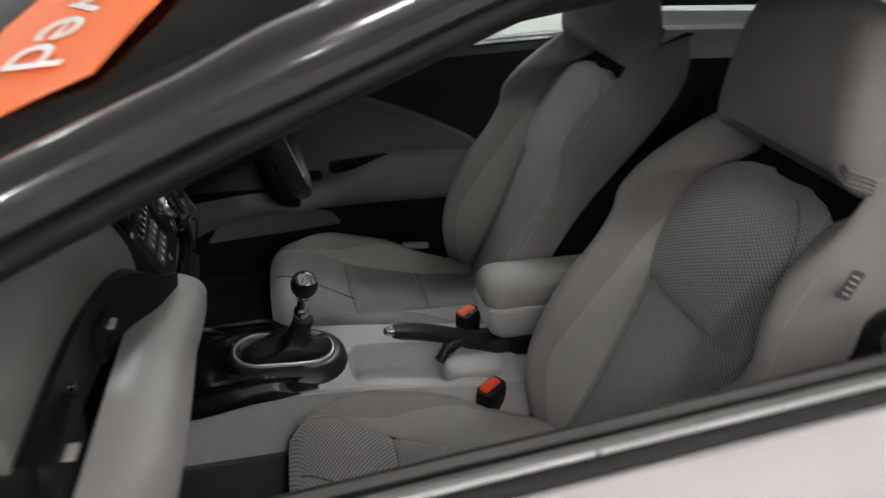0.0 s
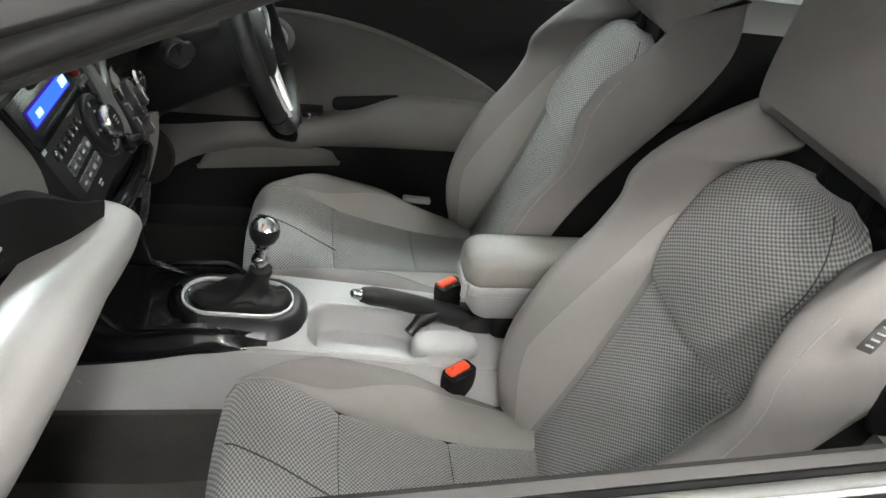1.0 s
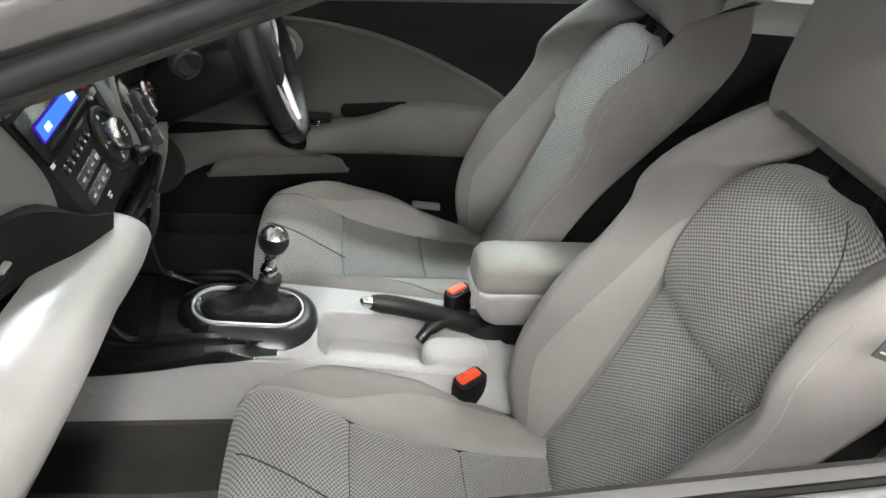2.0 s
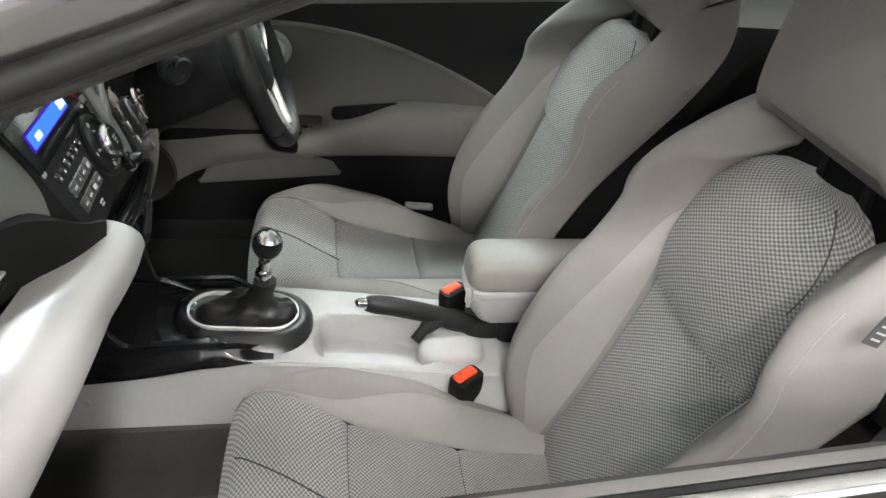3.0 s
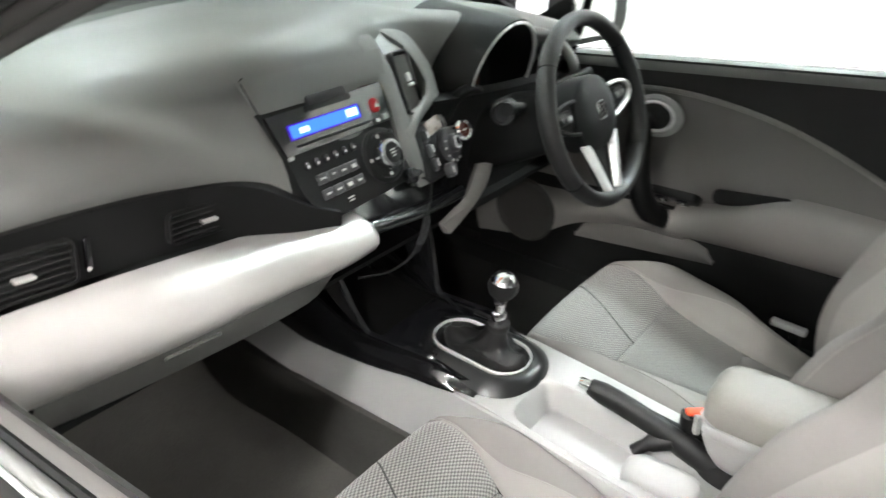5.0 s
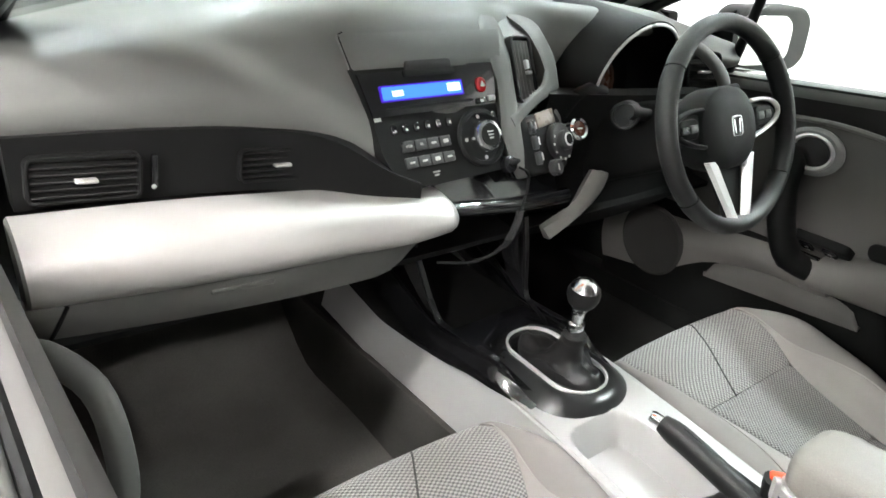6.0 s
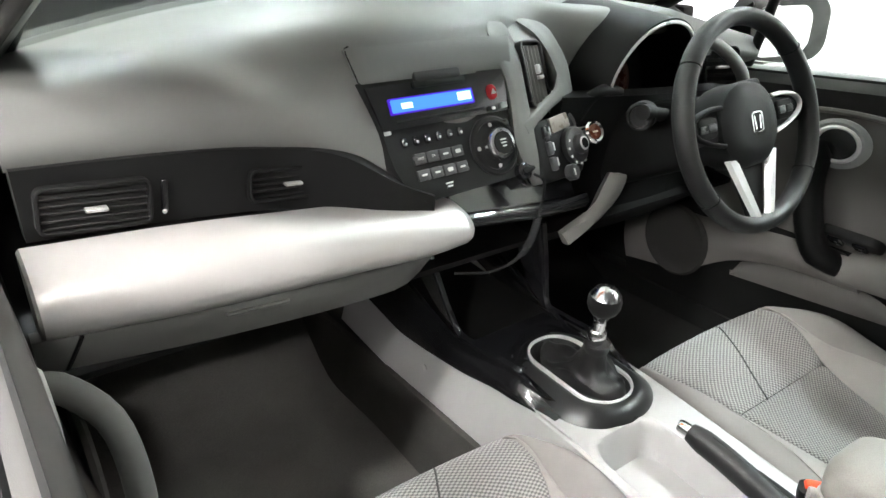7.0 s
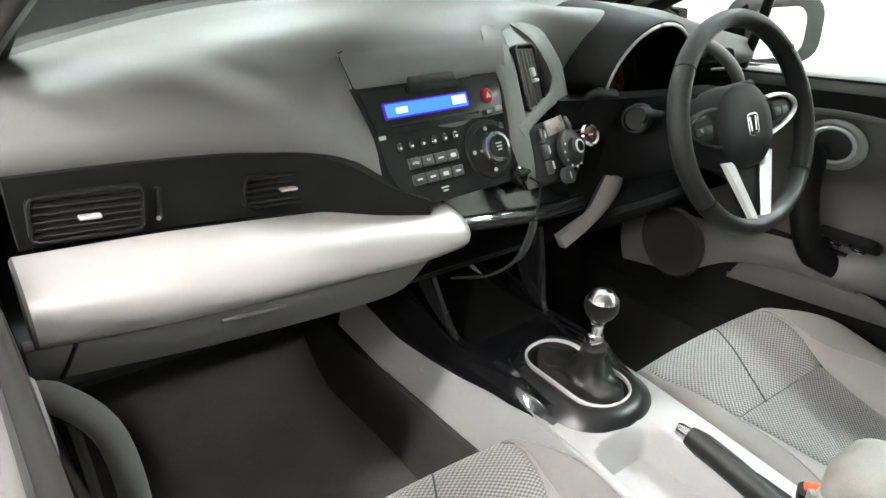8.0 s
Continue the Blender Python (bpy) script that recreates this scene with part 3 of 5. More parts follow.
    # driver's speaker is coloured darker, for the shade below the dash
    part("speaker_ring", turned([(0.088, -0.004), (0.092, 0.004), (0.085, 0.010), (0.078, 0.004), (0.06, 0.001), (0.002, 0.0)], frame_at((s * (X - 0.060), 0.80, 0.50), (0, 1, 0), (0, 0, 1)) if s < 0 else frame_at((s * (X - 0.060), 0.80, 0.50), (0, -1, 0), (0, 0, 1)), 36), TAUPE if s < 0 else GRILLE_SHADED, door, "round door speaker")

    def low(u, v):
        y = 0.98 - 1.40 * u
        return (s * (X - 0.004 - 0.02 * math.sin(math.pi * v)), y, 0.30 + 0.30 * v)

    part("lower_trim", slab(low, 16, 8, 0.02 * s), BLACK, door, "black lower door trim")
    part("pocket", slab(lambda u, v: (s * (X - 0.026 - 0.008 * math.sin(math.pi * v)), 0.66 - 0.36 * u, 0.448 + 0.03 * u + (0.010 + 0.058 * math.sin(math.pi * u) ** 0.35) * v), 20, 6, 0.012 * s), TAUPE, door, "grey map pocket face")
    # release cup with its ring, seen as a bright oval
    side = (0, -s, 0)
    cup = frame_at((s * (X - (0.010 if s < 0 else 0.024)), 0.485, 0.812), side, (0, 0, 1))
    part("cup_surround", turned([(0.056, -0.006), (0.058, 0.004), (0.05, 0.008), (0.042, 0.006), (0.042, -0.016)], cup, 36, (1.12, 0.86)), GREY, door, "pale oval surround")
    part("cup_ring", turned([(0.041, -0.002), (0.044, 0.010), (0.040, 0.013), (0.035, 0.008), (0.035, -0.018)], cup, 36, (1.1, 0.86)), ALLOY, door, "bright ring of the release cup")
    part("cup", turned([(0.035, 0.008), (0.032, -0.004), (0.026, -0.010), (0.002, -0.011)], cup, 30, (1.1, 0.86)), KNOB, door)
    part("release_lever", plate(0.034, 0.022, 0.006, 0.006, T(cup, 0.016, -0.008, 0.004), 0.002), CHROME, door, "chrome release lever")
    dy = 0.045 if s < 0 else 0.0
    # grip colour carries the light: grey where lit, black where shaded
    part("pull_grip", sweep(smooth_path([(s * (X - 0.005), 0.517 + dy, 0.792), (s * (X - 0.035), 0.515 + dy, 0.785), (s * (X - 0.075), 0.500 + dy, 0.735), (s * (X - 0.085), 0.480 + dy, 0.66), (s * (X - 0.075), 0.455 + dy, 0.60), (s * (X - 0.035), 0.42 + dy, 0.570)], 20), ([0.012] * 4 + [0.0125] * 13 + [0.013] * 4) if s < 0 else ([0.02] * 4 + [0.026] * 13 + [0.022] * 4), 14, 1.35), PAD if s < 0 else BLACK, door, "upright pull grip")
    sw = frame_at((s * (X - 0.052), 0.405, 0.630), (0, -s, 0), (-s * 0.75, 0, 0.5))
    part("switch_plate", plate(0.115, 0.055, 0.015, 0.02, sw, 0.004), BLACK, door, "black window switch plate")
    part("grab_recess", plate(0.175, 0.036, 0.016, 0.006, frame_at((s * (X - 0.036), 0.238, 0.663), (0, -s, 0.10), (0, 0, 1)), 0.002), BLACK, door, "dark grab recess over the armrest")
    for i, (dx, dy) in enumerate(((-0.028, 0.010), (-0.03, -0.012), (0.022, 0.012), (0.02, -0.011))):
        part("window_switch", plate(0.026, 0.015, 0.003, 0.006, T(sw, dx, dy, 0.006), 0.002), GLOSS, door)
        part("switch_mark", plate(0.007, 0.004, 0.001, 0.001, T(sw, dx + 0.004, dy, 0.0075), 0.0005, 2), WHITE, door, "white switch mark")
    if s > 0:
        part("window_glass", slab(lambda u, v: (s * (0.785 - 0.15 * v), 0.95 - 1.42 * u - 0.62 * v * (1 - u), belt(0.95 - 1.42 * u) + (0.36 - 0.02 * u) * v), 8, 6, 0.004), GLASS, door, "closed window glass")
        hs = frame_at((0.975, 0.79, 0.966), (0.96, -0.28, 0), (0, 0, 1))
        part("mirror_housing", plate(0.245, 0.155, 0.05, 0.075, hs, 0.010, 10), RUBBER, door, "black door mirror housing")
        part("mirror_glass", plate(0.170, 0.118, 0.040, 0.004, T(hs, -0.026, 0, 0.003), 0.001, 10), MIRROR, door, "door mirror glass")
        part("mirror_arm", sweep([(0.79, 0.86, 0.925), (0.84, 0.85, 0.93), (0.90, 0.83, 0.945)], [0.03, 0.026, 0.024], 12, 0.6), BLACK, door)
        part("corner_trim", slab(lambda u, v: (0.735 - 0.015 * v, 0.94 - 0.20 * u * (1 - v) - 0.20 * v, 0.925 + 0.13 * v), 4, 4, 0.02), BLACK, door, "black triangular window corner")
        part("window_post", sweep([(0.73, 0.735, 0.925), (0.715, 0.70, 1.02), (0.69, 0.655, 1.16)], 0.011, 10), BLACK, door, "black window post")
    return door


car_door(1, "closed driver's door with grey curved insert")
car_door(-1, "closed silver passenger door with its window down")


# ---- dashboard ----
STACK = frame_at((-0.133, 0.716, 0.970), (1, 0.045, 0), (0, 0.42, 0.91))


def S(x, y, z=0.0):
    return STACK @ Vector((x, y, z))


def air_vent(dash, m, w, h, slats, tab=(0, 0)):
    v = part("air_vent", hoop(w, h, 0.012, 0.005, 0.016, T(m, 0, 0, 0.010)), BLACK, dash, "black slatted air vent")
    part("vent_back", plate(w - 0.008, h - 0.008, 0.008, 0.004, T(m, 0, 0, -0.001), 0.001), VOID, v)
    for k in range(slats):
        y = -h / 2 + h * (k + 0.8) / (slats + 0.6)
        part("slat", box((w - 0.010, 0.010, 0.0020), T(m, 0, y, 0.004, 58), 0.0007, 1), CHARCOAL, v)
    part("tab", plate(0.026, 0.0045, 0.002, 0.012, T(m, tab[0], tab[1], 0.016), 0.0015), SILVER, v, "bright thumb tab")
    return v


PAD_K0 = curve1([(0, 0), (0.3, 0.55), (0.5, 0.82), (0.62, 0.93), (0.74, 0.985), (0.84, 1.0), (1, 0.97)])
PAD_K1 = curve1([(0, 0), (0.5, 0.80), (0.62, 0.93), (0.74, 0.99), (0.84, 1.0), (1, 0.95)])
PAD_G0 = curve1([(0, 0), (0.3, 0.012), (0.5, 0.06), (0.62, 0.14), (0.74, 0.28), (0.84, 0.45), (1, 1)])
PAD_G1 = curve1([(0, 0), (0.5, 0.004), (0.62, 0.035), (0.74, 0.13), (0.84, 0.30), (1, 1)])


def ribbon(left, right, crown=0.004, thick=0.045, n=26):
    """A curved band between two edges in the stack's frame, slightly convex across."""
    a, c = smooth_path(left, n), smooth_path(right, n)

    def f(u, v):
        i = min(n, int(round(u * n)))
        p = a[i].lerp(c[i], v)
        return S(p.x, p.y, p.z + crown * (1 - (2 * v - 1) ** 4) - crown)
    return slab(f, n, 8, thick)


def ribbon_at(left, right, thick=0.016, n=20):
    """A softly crowned plate between two edges."""
    a, b = smooth_path(left, n), smooth_path(right, n)

    def f(u, v):
        p = Vector(a[round(u * n)]).lerp(Vector(b[round(u * n)]), v)
        return p + Vector((0, -0.010 * math.sin(math.pi * v), 0))
    return slab(f, n, 8, thick)


def dashboard():
    dash = thing("dashboard", (0, 0.9, 0.70), "dark grey grained dashboard with a silver glovebox panel", "dashboard")

    def pad(u, v):
        # u across; v from the lower edge up the leaning face, over the crest to the windscreen
        x = -0.708 + 1.43 * u
        yb = 1.33 - 0.32 * (x / 0.72) ** 2
        low = curve1([(-0.728, 0.972), (-0.52, 0.958), (-0.4, 0.944), (-0.32, 0.922), (-0.26, 0.885), (-0.21, 0.845), (0.04, 0.845), (0.12, 0.875), (0.20, 0.945), (0.28, 1.015), (0.45, 1.015), (0.52, 0.97), (0.72, 0.93)])(x)
        face = curve1([(-0.728, 0.722), (-0.45, 0.718), (-0.32, 0.699), (-0.25, 0.679), (-0.20, 0.662), (0.0, 0.672), (0.05, 0.690), (0.10, 0.722), (0.20, 0.752), (0.30, 0.735), (0.45, 0.715), (0.55, 0.715), (0.72, 0.70)])(x)
        crest = curve1([(-0.728, 1.055), (-0.4, 1.085), (-0.2, 1.098), (0.0, 1.10), (0.2, 1.085), (0.27, 1.073), (0.35, 1.075), (0.48, 1.058), (0.72, 0.99)])(x)
        q = min(1.0, max(0.0, (x + 0.42) / 0.22))
        q = q * q * (3 - 2 * q)
        k = PAD_K0(v) * (1 - q) + PAD_K1(v) * q
        g = PAD_G0(v) * (1 - q) + PAD_G1(v) * q
        lean = 0.45 * (crest - low)
        curl = (0.012 + 0.02 * q) * max(0.0, 1 - k / 0.4) ** 2
        return (x, face + curl + lean * min(1, k) ** (1.7 - 0.7 * q) + (yb - face - lean) * g, low + (crest - low) * k)

    part("upper_pad", slab(pad, 72, 44, 0.03), PAD, dash, "dark grey grained soft dash pad")
    part("demister_slot", slab(lambda u, v: (-0.45 + 0.9 * u, 1.20 - 0.15 * (2 * u - 1) ** 2 + 0.02 * v, 1.064 - 0.03 * (2 * u - 1) ** 2), 12, 1, 0.006), BLACK, dash)

    def strip(u, v):
        x = -0.704 + 0.532 * u
        hi = curve1([(-0.722, 0.976), (-0.516, 0.960), (-0.4, 0.946), (-0.30, 0.922), (-0.22, 0.87), (-0.17, 0.845)])(x)
        lo = curve1([(-0.722, 0.886), (-0.53, 0.870), (-0.355, 0.849), (-0.223, 0.817), (-0.17, 0.80)])(x)
        y = curve1([(-0.722, 0.728), (-0.45, 0.726), (-0.33, 0.710), (-0.25, 0.674), (-0.17, 0.654)])(x)
        return (x, y - 0.006 * v, lo + (hi - lo) * v)

    part("vent_strip", slab(strip, 30, 6, 0.03), BLACK, dash, "black fascia strip with two air vents")
    air_vent(dash, frame_at((-0.624, 0.722, 0.916), (1, 0, -0.10), (0, -0.03, 1)), 0.132, 0.060, 6, (0.0, -0.002))
    air_vent(dash, frame_at((-0.366, 0.722, 0.892), (1, 0, -0.10), (0, -0.03, 1)), 0.135, 0.048, 5, (-0.004, 0.0))
    wheelm = frame_at((-0.541, 0.722, 0.909), (1, 0, -0.10), (0, -0.03, 1))
    part("vent_dial", plate(0.008, 0.044, 0.003, 0.01, T(wheelm, 0, 0, 0.002), 0.001), GLOSS, dash)
    part("vent_mark", plate(0.006, 0.006, 0.003, 0.002, T(wheelm, -0.002, -0.020, 0.004), 0.001), WHITE, dash)

    def silver(u, v):
        x = -0.715 + 0.585 * u
        end = max(0.0, (u - 0.72) / 0.28)
        hi = curve1([(-0.735, 0.888), (-0.53, 0.872), (-0.355, 0.851), (-0.26, 0.839), (-0.13, 0.824)])(x)
        lo = curve1([(-0.735, 0.782), (-0.55, 0.766), (-0.31, 0.753), (-0.2, 0.751), (-0.13, 0.756)])(x)
        bulge = curve1([(0, 0.100), (0.3, 0.112), (0.7, 0.116), (0.9, 0.112), (1, 0.104)])(u)
        a = 0.06 * math.pi + v * math.pi * 0.88
        y = 0.735 - 0.02 * end - bulge * math.sin(a) ** 0.75 * (0.80 + 0.32 * v)
        return (x, y, lo + (hi - lo) * (0.5 + 0.5 * math.cos(v * math.pi)))

    part("glovebox_panel", slab(silver, 48, 24, -0.02), SILVER, dash, "satin silver bulging glovebox panel")
    tip = [Vector(silver(1, k / 24)) for k in range(25)]
    mid = sum(tip, Vector()) / 25
    tip0 = [Vector(silver(0, k / 24)) for k in range(25)]
    mid0 = sum(tip0, Vector()) / 25
    part("panel_end", loft([tip0, [p.lerp(mid0, 0.06) + Vector((-0.004, 0, 0)) for p in tip0], [p.lerp(mid0, 0.9) + Vector((-0.006, 0, 0)) for p in tip0]]), PAD2, dash, "grey end cap of the glovebox panel")
    part("panel_end", loft([[p for p in tip], [p.lerp(mid, 0.12) + Vector((0.008, 0, 0)) for p in tip], [p.lerp(mid, 0.35) + Vector((0.014, 0, 0)) for p in tip], [p.lerp(mid, 0.9) + Vector((0.017, 0, 0)) for p in tip]]), SILVER, dash)

    def lower(u, v):
        x = -0.730 + 0.585 * u
        lo = curve1([(-0.730, 0.725), (-0.492, 0.695), (-0.23, 0.679), (-0.18, 0.690), (-0.145, 0.722)])(x)
        hi = curve1([(-0.730, 0.790), (-0.55, 0.775), (-0.31, 0.763), (-0.17, 0.770)])(x)
        return (x, 0.660 + 0.040 * (1 - v) ** 1.5, lo + (hi - lo) * v)

    low = part("glovebox_door", slab(lower, 24, 8, 0.02), PAD2, dash, "grey lower glovebox door")
    part("handle", plate(0.092, 0.008, 0.003, 0.006, frame_at((-0.458, 0.6635, 0.742), (1, 0, -0.085), (0, -0.5, 1)), 0.002), PAD2, low, "pale glovebox pull")
    part("gap", sweep([(-0.678, 0.658, 0.782), (-0.690, 0.672, 0.752), (-0.698, 0.694, 0.724)], 0.0028, 6), BLACK, low, "dark gap beside the glovebox")
    part("under_tray", slab(lambda u, v: (-0.73 + 1.44 * u, 0.705 + 0.66 * v, 0.705 - 0.03 * u + 0.1 * v), 8, 4, 0.01), BLACK, dash)
    part("knee_panel", slab(lambda u, v: (0.14 + 0.57 * u, 0.735 - 0.06 * v + 0.03 * (2 * u - 1) ** 2, 0.64 + (0.30 - 0.05 * u) * v), 12, 8, 0.03), BLACK, dash, "black knee panel below the wheel")

    # centre stack
    def face(u, v):
        lx = curve1([(-0.145, -0.055), (-0.105, -0.088), (-0.03, -0.100), (0.045, -0.118)])(-0.145 + 0.19 * v)
        rx = curve1([(-0.145, 0.135), (-0.03, 0.150), (0.045, 0.166)])(-0.145 + 0.19 * v)
        return S(lx + (rx - lx) * u, -0.145 + 0.19 * v, 0.001)

    part("stack_body", slab(face, 10, 10, 0.05), BLACK, dash, "matt black radio fascia")
    radio = part("radio", slab(lambda u, v: S(-0.098 + 0.246 * u + 0.012 * v * (2 * u - 1), -0.030 + 0.066 * v - 0.006 * u, 0.005), 8, 4, 0.02), GLOSS, dash, "gloss black radio with a lit blue screen")
    dm = T(STACK, 0.001, 0.0005, 0.0075, 0, 0, -1.8)
    part("screen_border", plate(0.160, 0.0245, 0.002, 0.002, T(dm, 0, 0, -0.0008), 0.0004), SCREENEDGE, radio)
    part("screen", plate(0.153, 0.0195, 0.0015, 0.002, dm, 0.0004), SCREEN, radio, "blue backlit screen")
    part("screen_word", plate(0.020, 0.0085, 0.001, 0.0006, T(dm, -0.049, -0.001, 0.0008), 0.0002), SCREENTXT, radio, "pale unreadable screen writing")
    part("screen_word", plate(0.026, 0.0125, 0.001, 0.0006, T(dm, 0.060, 0.001, 0.0008), 0.0002), SCREENTXT, radio, "pale unreadable screen writing")
    part("disc_slot", box((0.17, 0.0045, 0.006), T(STACK, 0.012, -0.0225, 0.003, 0, 0, -1.8), 0.001, 1), BLACK, radio)
    hz = part("hazard_button", plate(0.019, 0.025, 0.009, 0.006, T(STACK, 0.119, -0.003, 0.010), 0.003), HAZARD, radio, "red hazard warning button")
    tri = bmesh.new()
    vs = [tri.verts.new(T(STACK, 0.119, -0.004, 0.0118) @ Vector((0.006 * math.sin(a), 0.006 * math.cos(a), z))) for z in (-0.001, 0) for a in (0, 2.094, 4.189)]
    tri.faces.new(vs[3:])
    tri.faces.new(vs[:3])
    for k in range(3):
        tri.faces.new((vs[k], vs[(k + 1) % 3], vs[3 + (k + 1) % 3], vs[3 + k]))
    part("triangle_mark", tri, WHITE, hz, "white warning triangle")
    part("eject_button", plate(0.022, 0.010, 0.003, 0.005, T(STACK, 0.113, -0.029, 0.008), 0.0015), GLOSS, radio)
    part("eject_mark", plate(0.007, 0.005, 0.001, 0.001, T(STACK, 0.113, -0.029, 0.0092), 0.0003, 2), WHITE, radio)
    part("grey_badge", plate(0.016, 0.010, 0.002, 0.004, T(STACK, 0.136, -0.027, 0.008), 0.001), PAD, radio)
    part("volume_icon", plate(0.012, 0.006, 0.001, 0.001, T(STACK, -0.092, -0.033, 0.0045), 0.0003, 2), WHITE, radio)
    # storage lid above the radio
    def lid(u, v):
        x = -0.117 + 0.29 * u - 0.006 * v * (1 - u) + 0.016 * v * u
        y = 0.043 - 0.012 * u + 0.054 * v
        return S(x, y, 0.005 + 0.003 * math.sin(math.pi * u) - 0.005 * v ** 3 - 0.003 * math.exp(-u / 0.015) - 0.003 * math.exp(-v / 0.06))

    ld = part("storage_lid", slab(lid, 30, 8, 0.02), PAD, dash, "dark grey storage lid above the radio")
    part("lid_gap", sweep([S(-0.112, 0.041, 0.003), S(-0.1165, 0.046, 0.003), S(-0.1215, 0.090, -0.001), S(-0.119, 0.098, -0.004), S(-0.112, 0.1005, -0.004)], 0.0011, 6), VOID, ld, "dark gap round the lid")
    part("finger_notch", plate(0.088, 0.016, 0.005, 0.006, T(STACK, 0.020, 0.0385, 0.0105, 0, 0, -2), 0.002), CHARCOAL, ld)
    # flat black strip stands for the shade under the notch
    part("notch_shadow", plate(0.098, 0.010, 0.003, 0.004, T(STACK, 0.021, 0.0275, 0.0095, 0, 0, -2), 0.001), BLACK, ld)
    # rows of keys
    for k in range(6):
        key = part("preset_key", plate(0.010, 0.015, 0.004, 0.008, T(STACK, -0.067 + 0.0212 * k, -0.0515 - 0.0003 * k, 0.006), 0.003), GLOSS, dash)
        # pale plate painted as a glint on the dark key
        part("key_glint", plate(0.004, 0.004, 0.0015, 0.001, T(STACK, -0.067 + 0.0212 * k, -0.054, 0.0068), 0.0004, 2), WHITE, key)
    for row, (y0, n, wd) in enumerate(((-0.0795, 4, 0.024), (-0.1045, 4, 0.0245))):
        for k in range(n):
            key = part("key", plate(wd - 0.002, 0.0165, 0.002, 0.006, T(STACK, -0.048 + wd * k, y0 - 0.0006 * k, 0.004), 0.0012), SATIN, dash)
            hgt = 0.003 if (k + row) % 3 else 0.006
            if row == 0 and k == 0:
                letters(key, "TITLE", 0.0052, T(STACK, -0.048 + wd * k, y0, 0.0052), WHITE)
            elif row == 0 and k == 1:
                letters(key, "TA", 0.0052, T(STACK, -0.048 + wd * k, y0, 0.0052), WHITE)
            else:
                part("key_mark", plate(0.010, hgt, 0.001, 0.001, T(STACK, -0.048 + wd * k, y0 - 0.0006 * k, 0.0052), 0.0003, 2), WHITE, key, "unreadable white key marking")
    part("lower_mark", plate(0.014, 0.0025, 0.0008, 0.001, T(STACK, -0.006, -0.1255, 0.0032), 0.0003, 2), WHITE, dash)
    part("lower_mark", plate(0.010, 0.0025, 0.0008, 0.001, T(STACK, -0.006, -0.1305, 0.0032), 0.0003, 2), WHITE, dash)
    km = T(STACK, 0.098, -0.087, 0.002) @ Matrix.Scale(1.08, 4)
    pad_ring = part("dial_ring", turned([(0.044, -0.002), (0.045, 0.003), (0.042, 0.006), (0.037, 0.0065), (0.035, 0.003), (0.002, 0.003)], km, 44), BLACK, dash, "round black control pad")
    for a in (90, 0, 180, 270):
        part("pad_mark", plate(0.006, 0.006, 0.002, 0.001, T(km, 0.031 * math.cos(radians(a)), 0.031 * math.sin(radians(a)), 0.0045), 0.0004, 2), WHITE, pad_ring)
    part("volume_knob", turned([(0.024, 0.002), (0.024, 0.014), (0.0245, 0.018), (0.0225, 0.0225), (0.0175, 0.0235), (0.017, 0.0225), (0.002, 0.0225)], km, 36), KNOB, pad_ring, "chrome-rimmed volume knob")
    part("knob_face", turned([(0.0168, 0.0215), (0.0166, 0.0243), (0.002, 0.0245)], km, 30), BLACK, pad_ring)
    for k in range(3):
        part("knob_mark", plate(0.012 - 0.002 * k, 0.0022, 0.0007, 0.0008, T(km, 0, 0.005 - 0.0048 * k, 0.0250), 0.0002, 2), WHITE, pad_ring)
    part("round_key", turned([(0.006, 0), (0.006, 0.006), (0.004, 0.008), (0.001, 0.008)], T(STACK, 0.130, -0.055, 0.002), 16), GLOSS, dash)

    # centre vent with its light grey frame, and the climate pod below it
    part("vent_limb", ribbon([(0.178, 0.152, -0.058), (0.166, 0.115, -0.016), (0.154, 0.075, -0.002), (0.152, 0.04, 0.008), (0.154, 0.0, 0.012), (0.146, -0.05, 0.014), (0.139, -0.092, 0.014), (0.150, -0.135, 0.010), (0.163, -0.168, 0.0)],
                             [(0.236, 0.148, -0.074), (0.226, 0.110, -0.034), (0.216, 0.075, -0.014), (0.207, 0.04, 0.0), (0.200, 0.0, 0.004), (0.189, -0.046, 0.012), (0.187, -0.08, 0.014), (0.190, -0.13, 0.010), (0.197, -0.170, 0.0)]), PAD, dash, "grey curved vent surround")
    part("vent_limb", ribbon([(0.262, 0.148, -0.076), (0.260, 0.115, -0.038), (0.271, 0.083, -0.014), (0.279, 0.043, -0.002), (0.283, 0.003, 0.002), (0.281, -0.029, 0.004), (0.288, -0.06, -0.002), (0.292, -0.10, -0.010)],
                             [(0.322, 0.142, -0.076), (0.322, 0.104, -0.036), (0.324, 0.068, -0.020), (0.326, 0.028, -0.010), (0.322, -0.012, -0.008), (0.317, -0.045, -0.008), (0.314, -0.075, -0.012), (0.308, -0.115, -0.018)]), PAD, dash, "grey curved vent surround")
    part("vent_limb", ribbon([(0.284, 0.010, 0.003), (0.264, -0.016, 0.006), (0.236, -0.030, 0.008), (0.196, -0.047, 0.013), (0.160, -0.058, 0.015)],
                             [(0.298, -0.030, 0.002), (0.276, -0.038, 0.006), (0.237, -0.052, 0.008), (0.200, -0.068, 0.013), (0.170, -0.090, 0.015)]), PAD, dash)
    part("vent_head", slab(lambda u, v: S(0.205 + 0.070 * v, 0.130 - 0.062 * u + 0.006 * v, -0.054 + 0.038 * u - 0.004 * v), 8, 6, 0.02), PAD, dash)
    vm = frame_at(S(0.240, 0.014, -0.006), (0.92, 0.20, -0.1), (0.16, 0.42, 0.9))
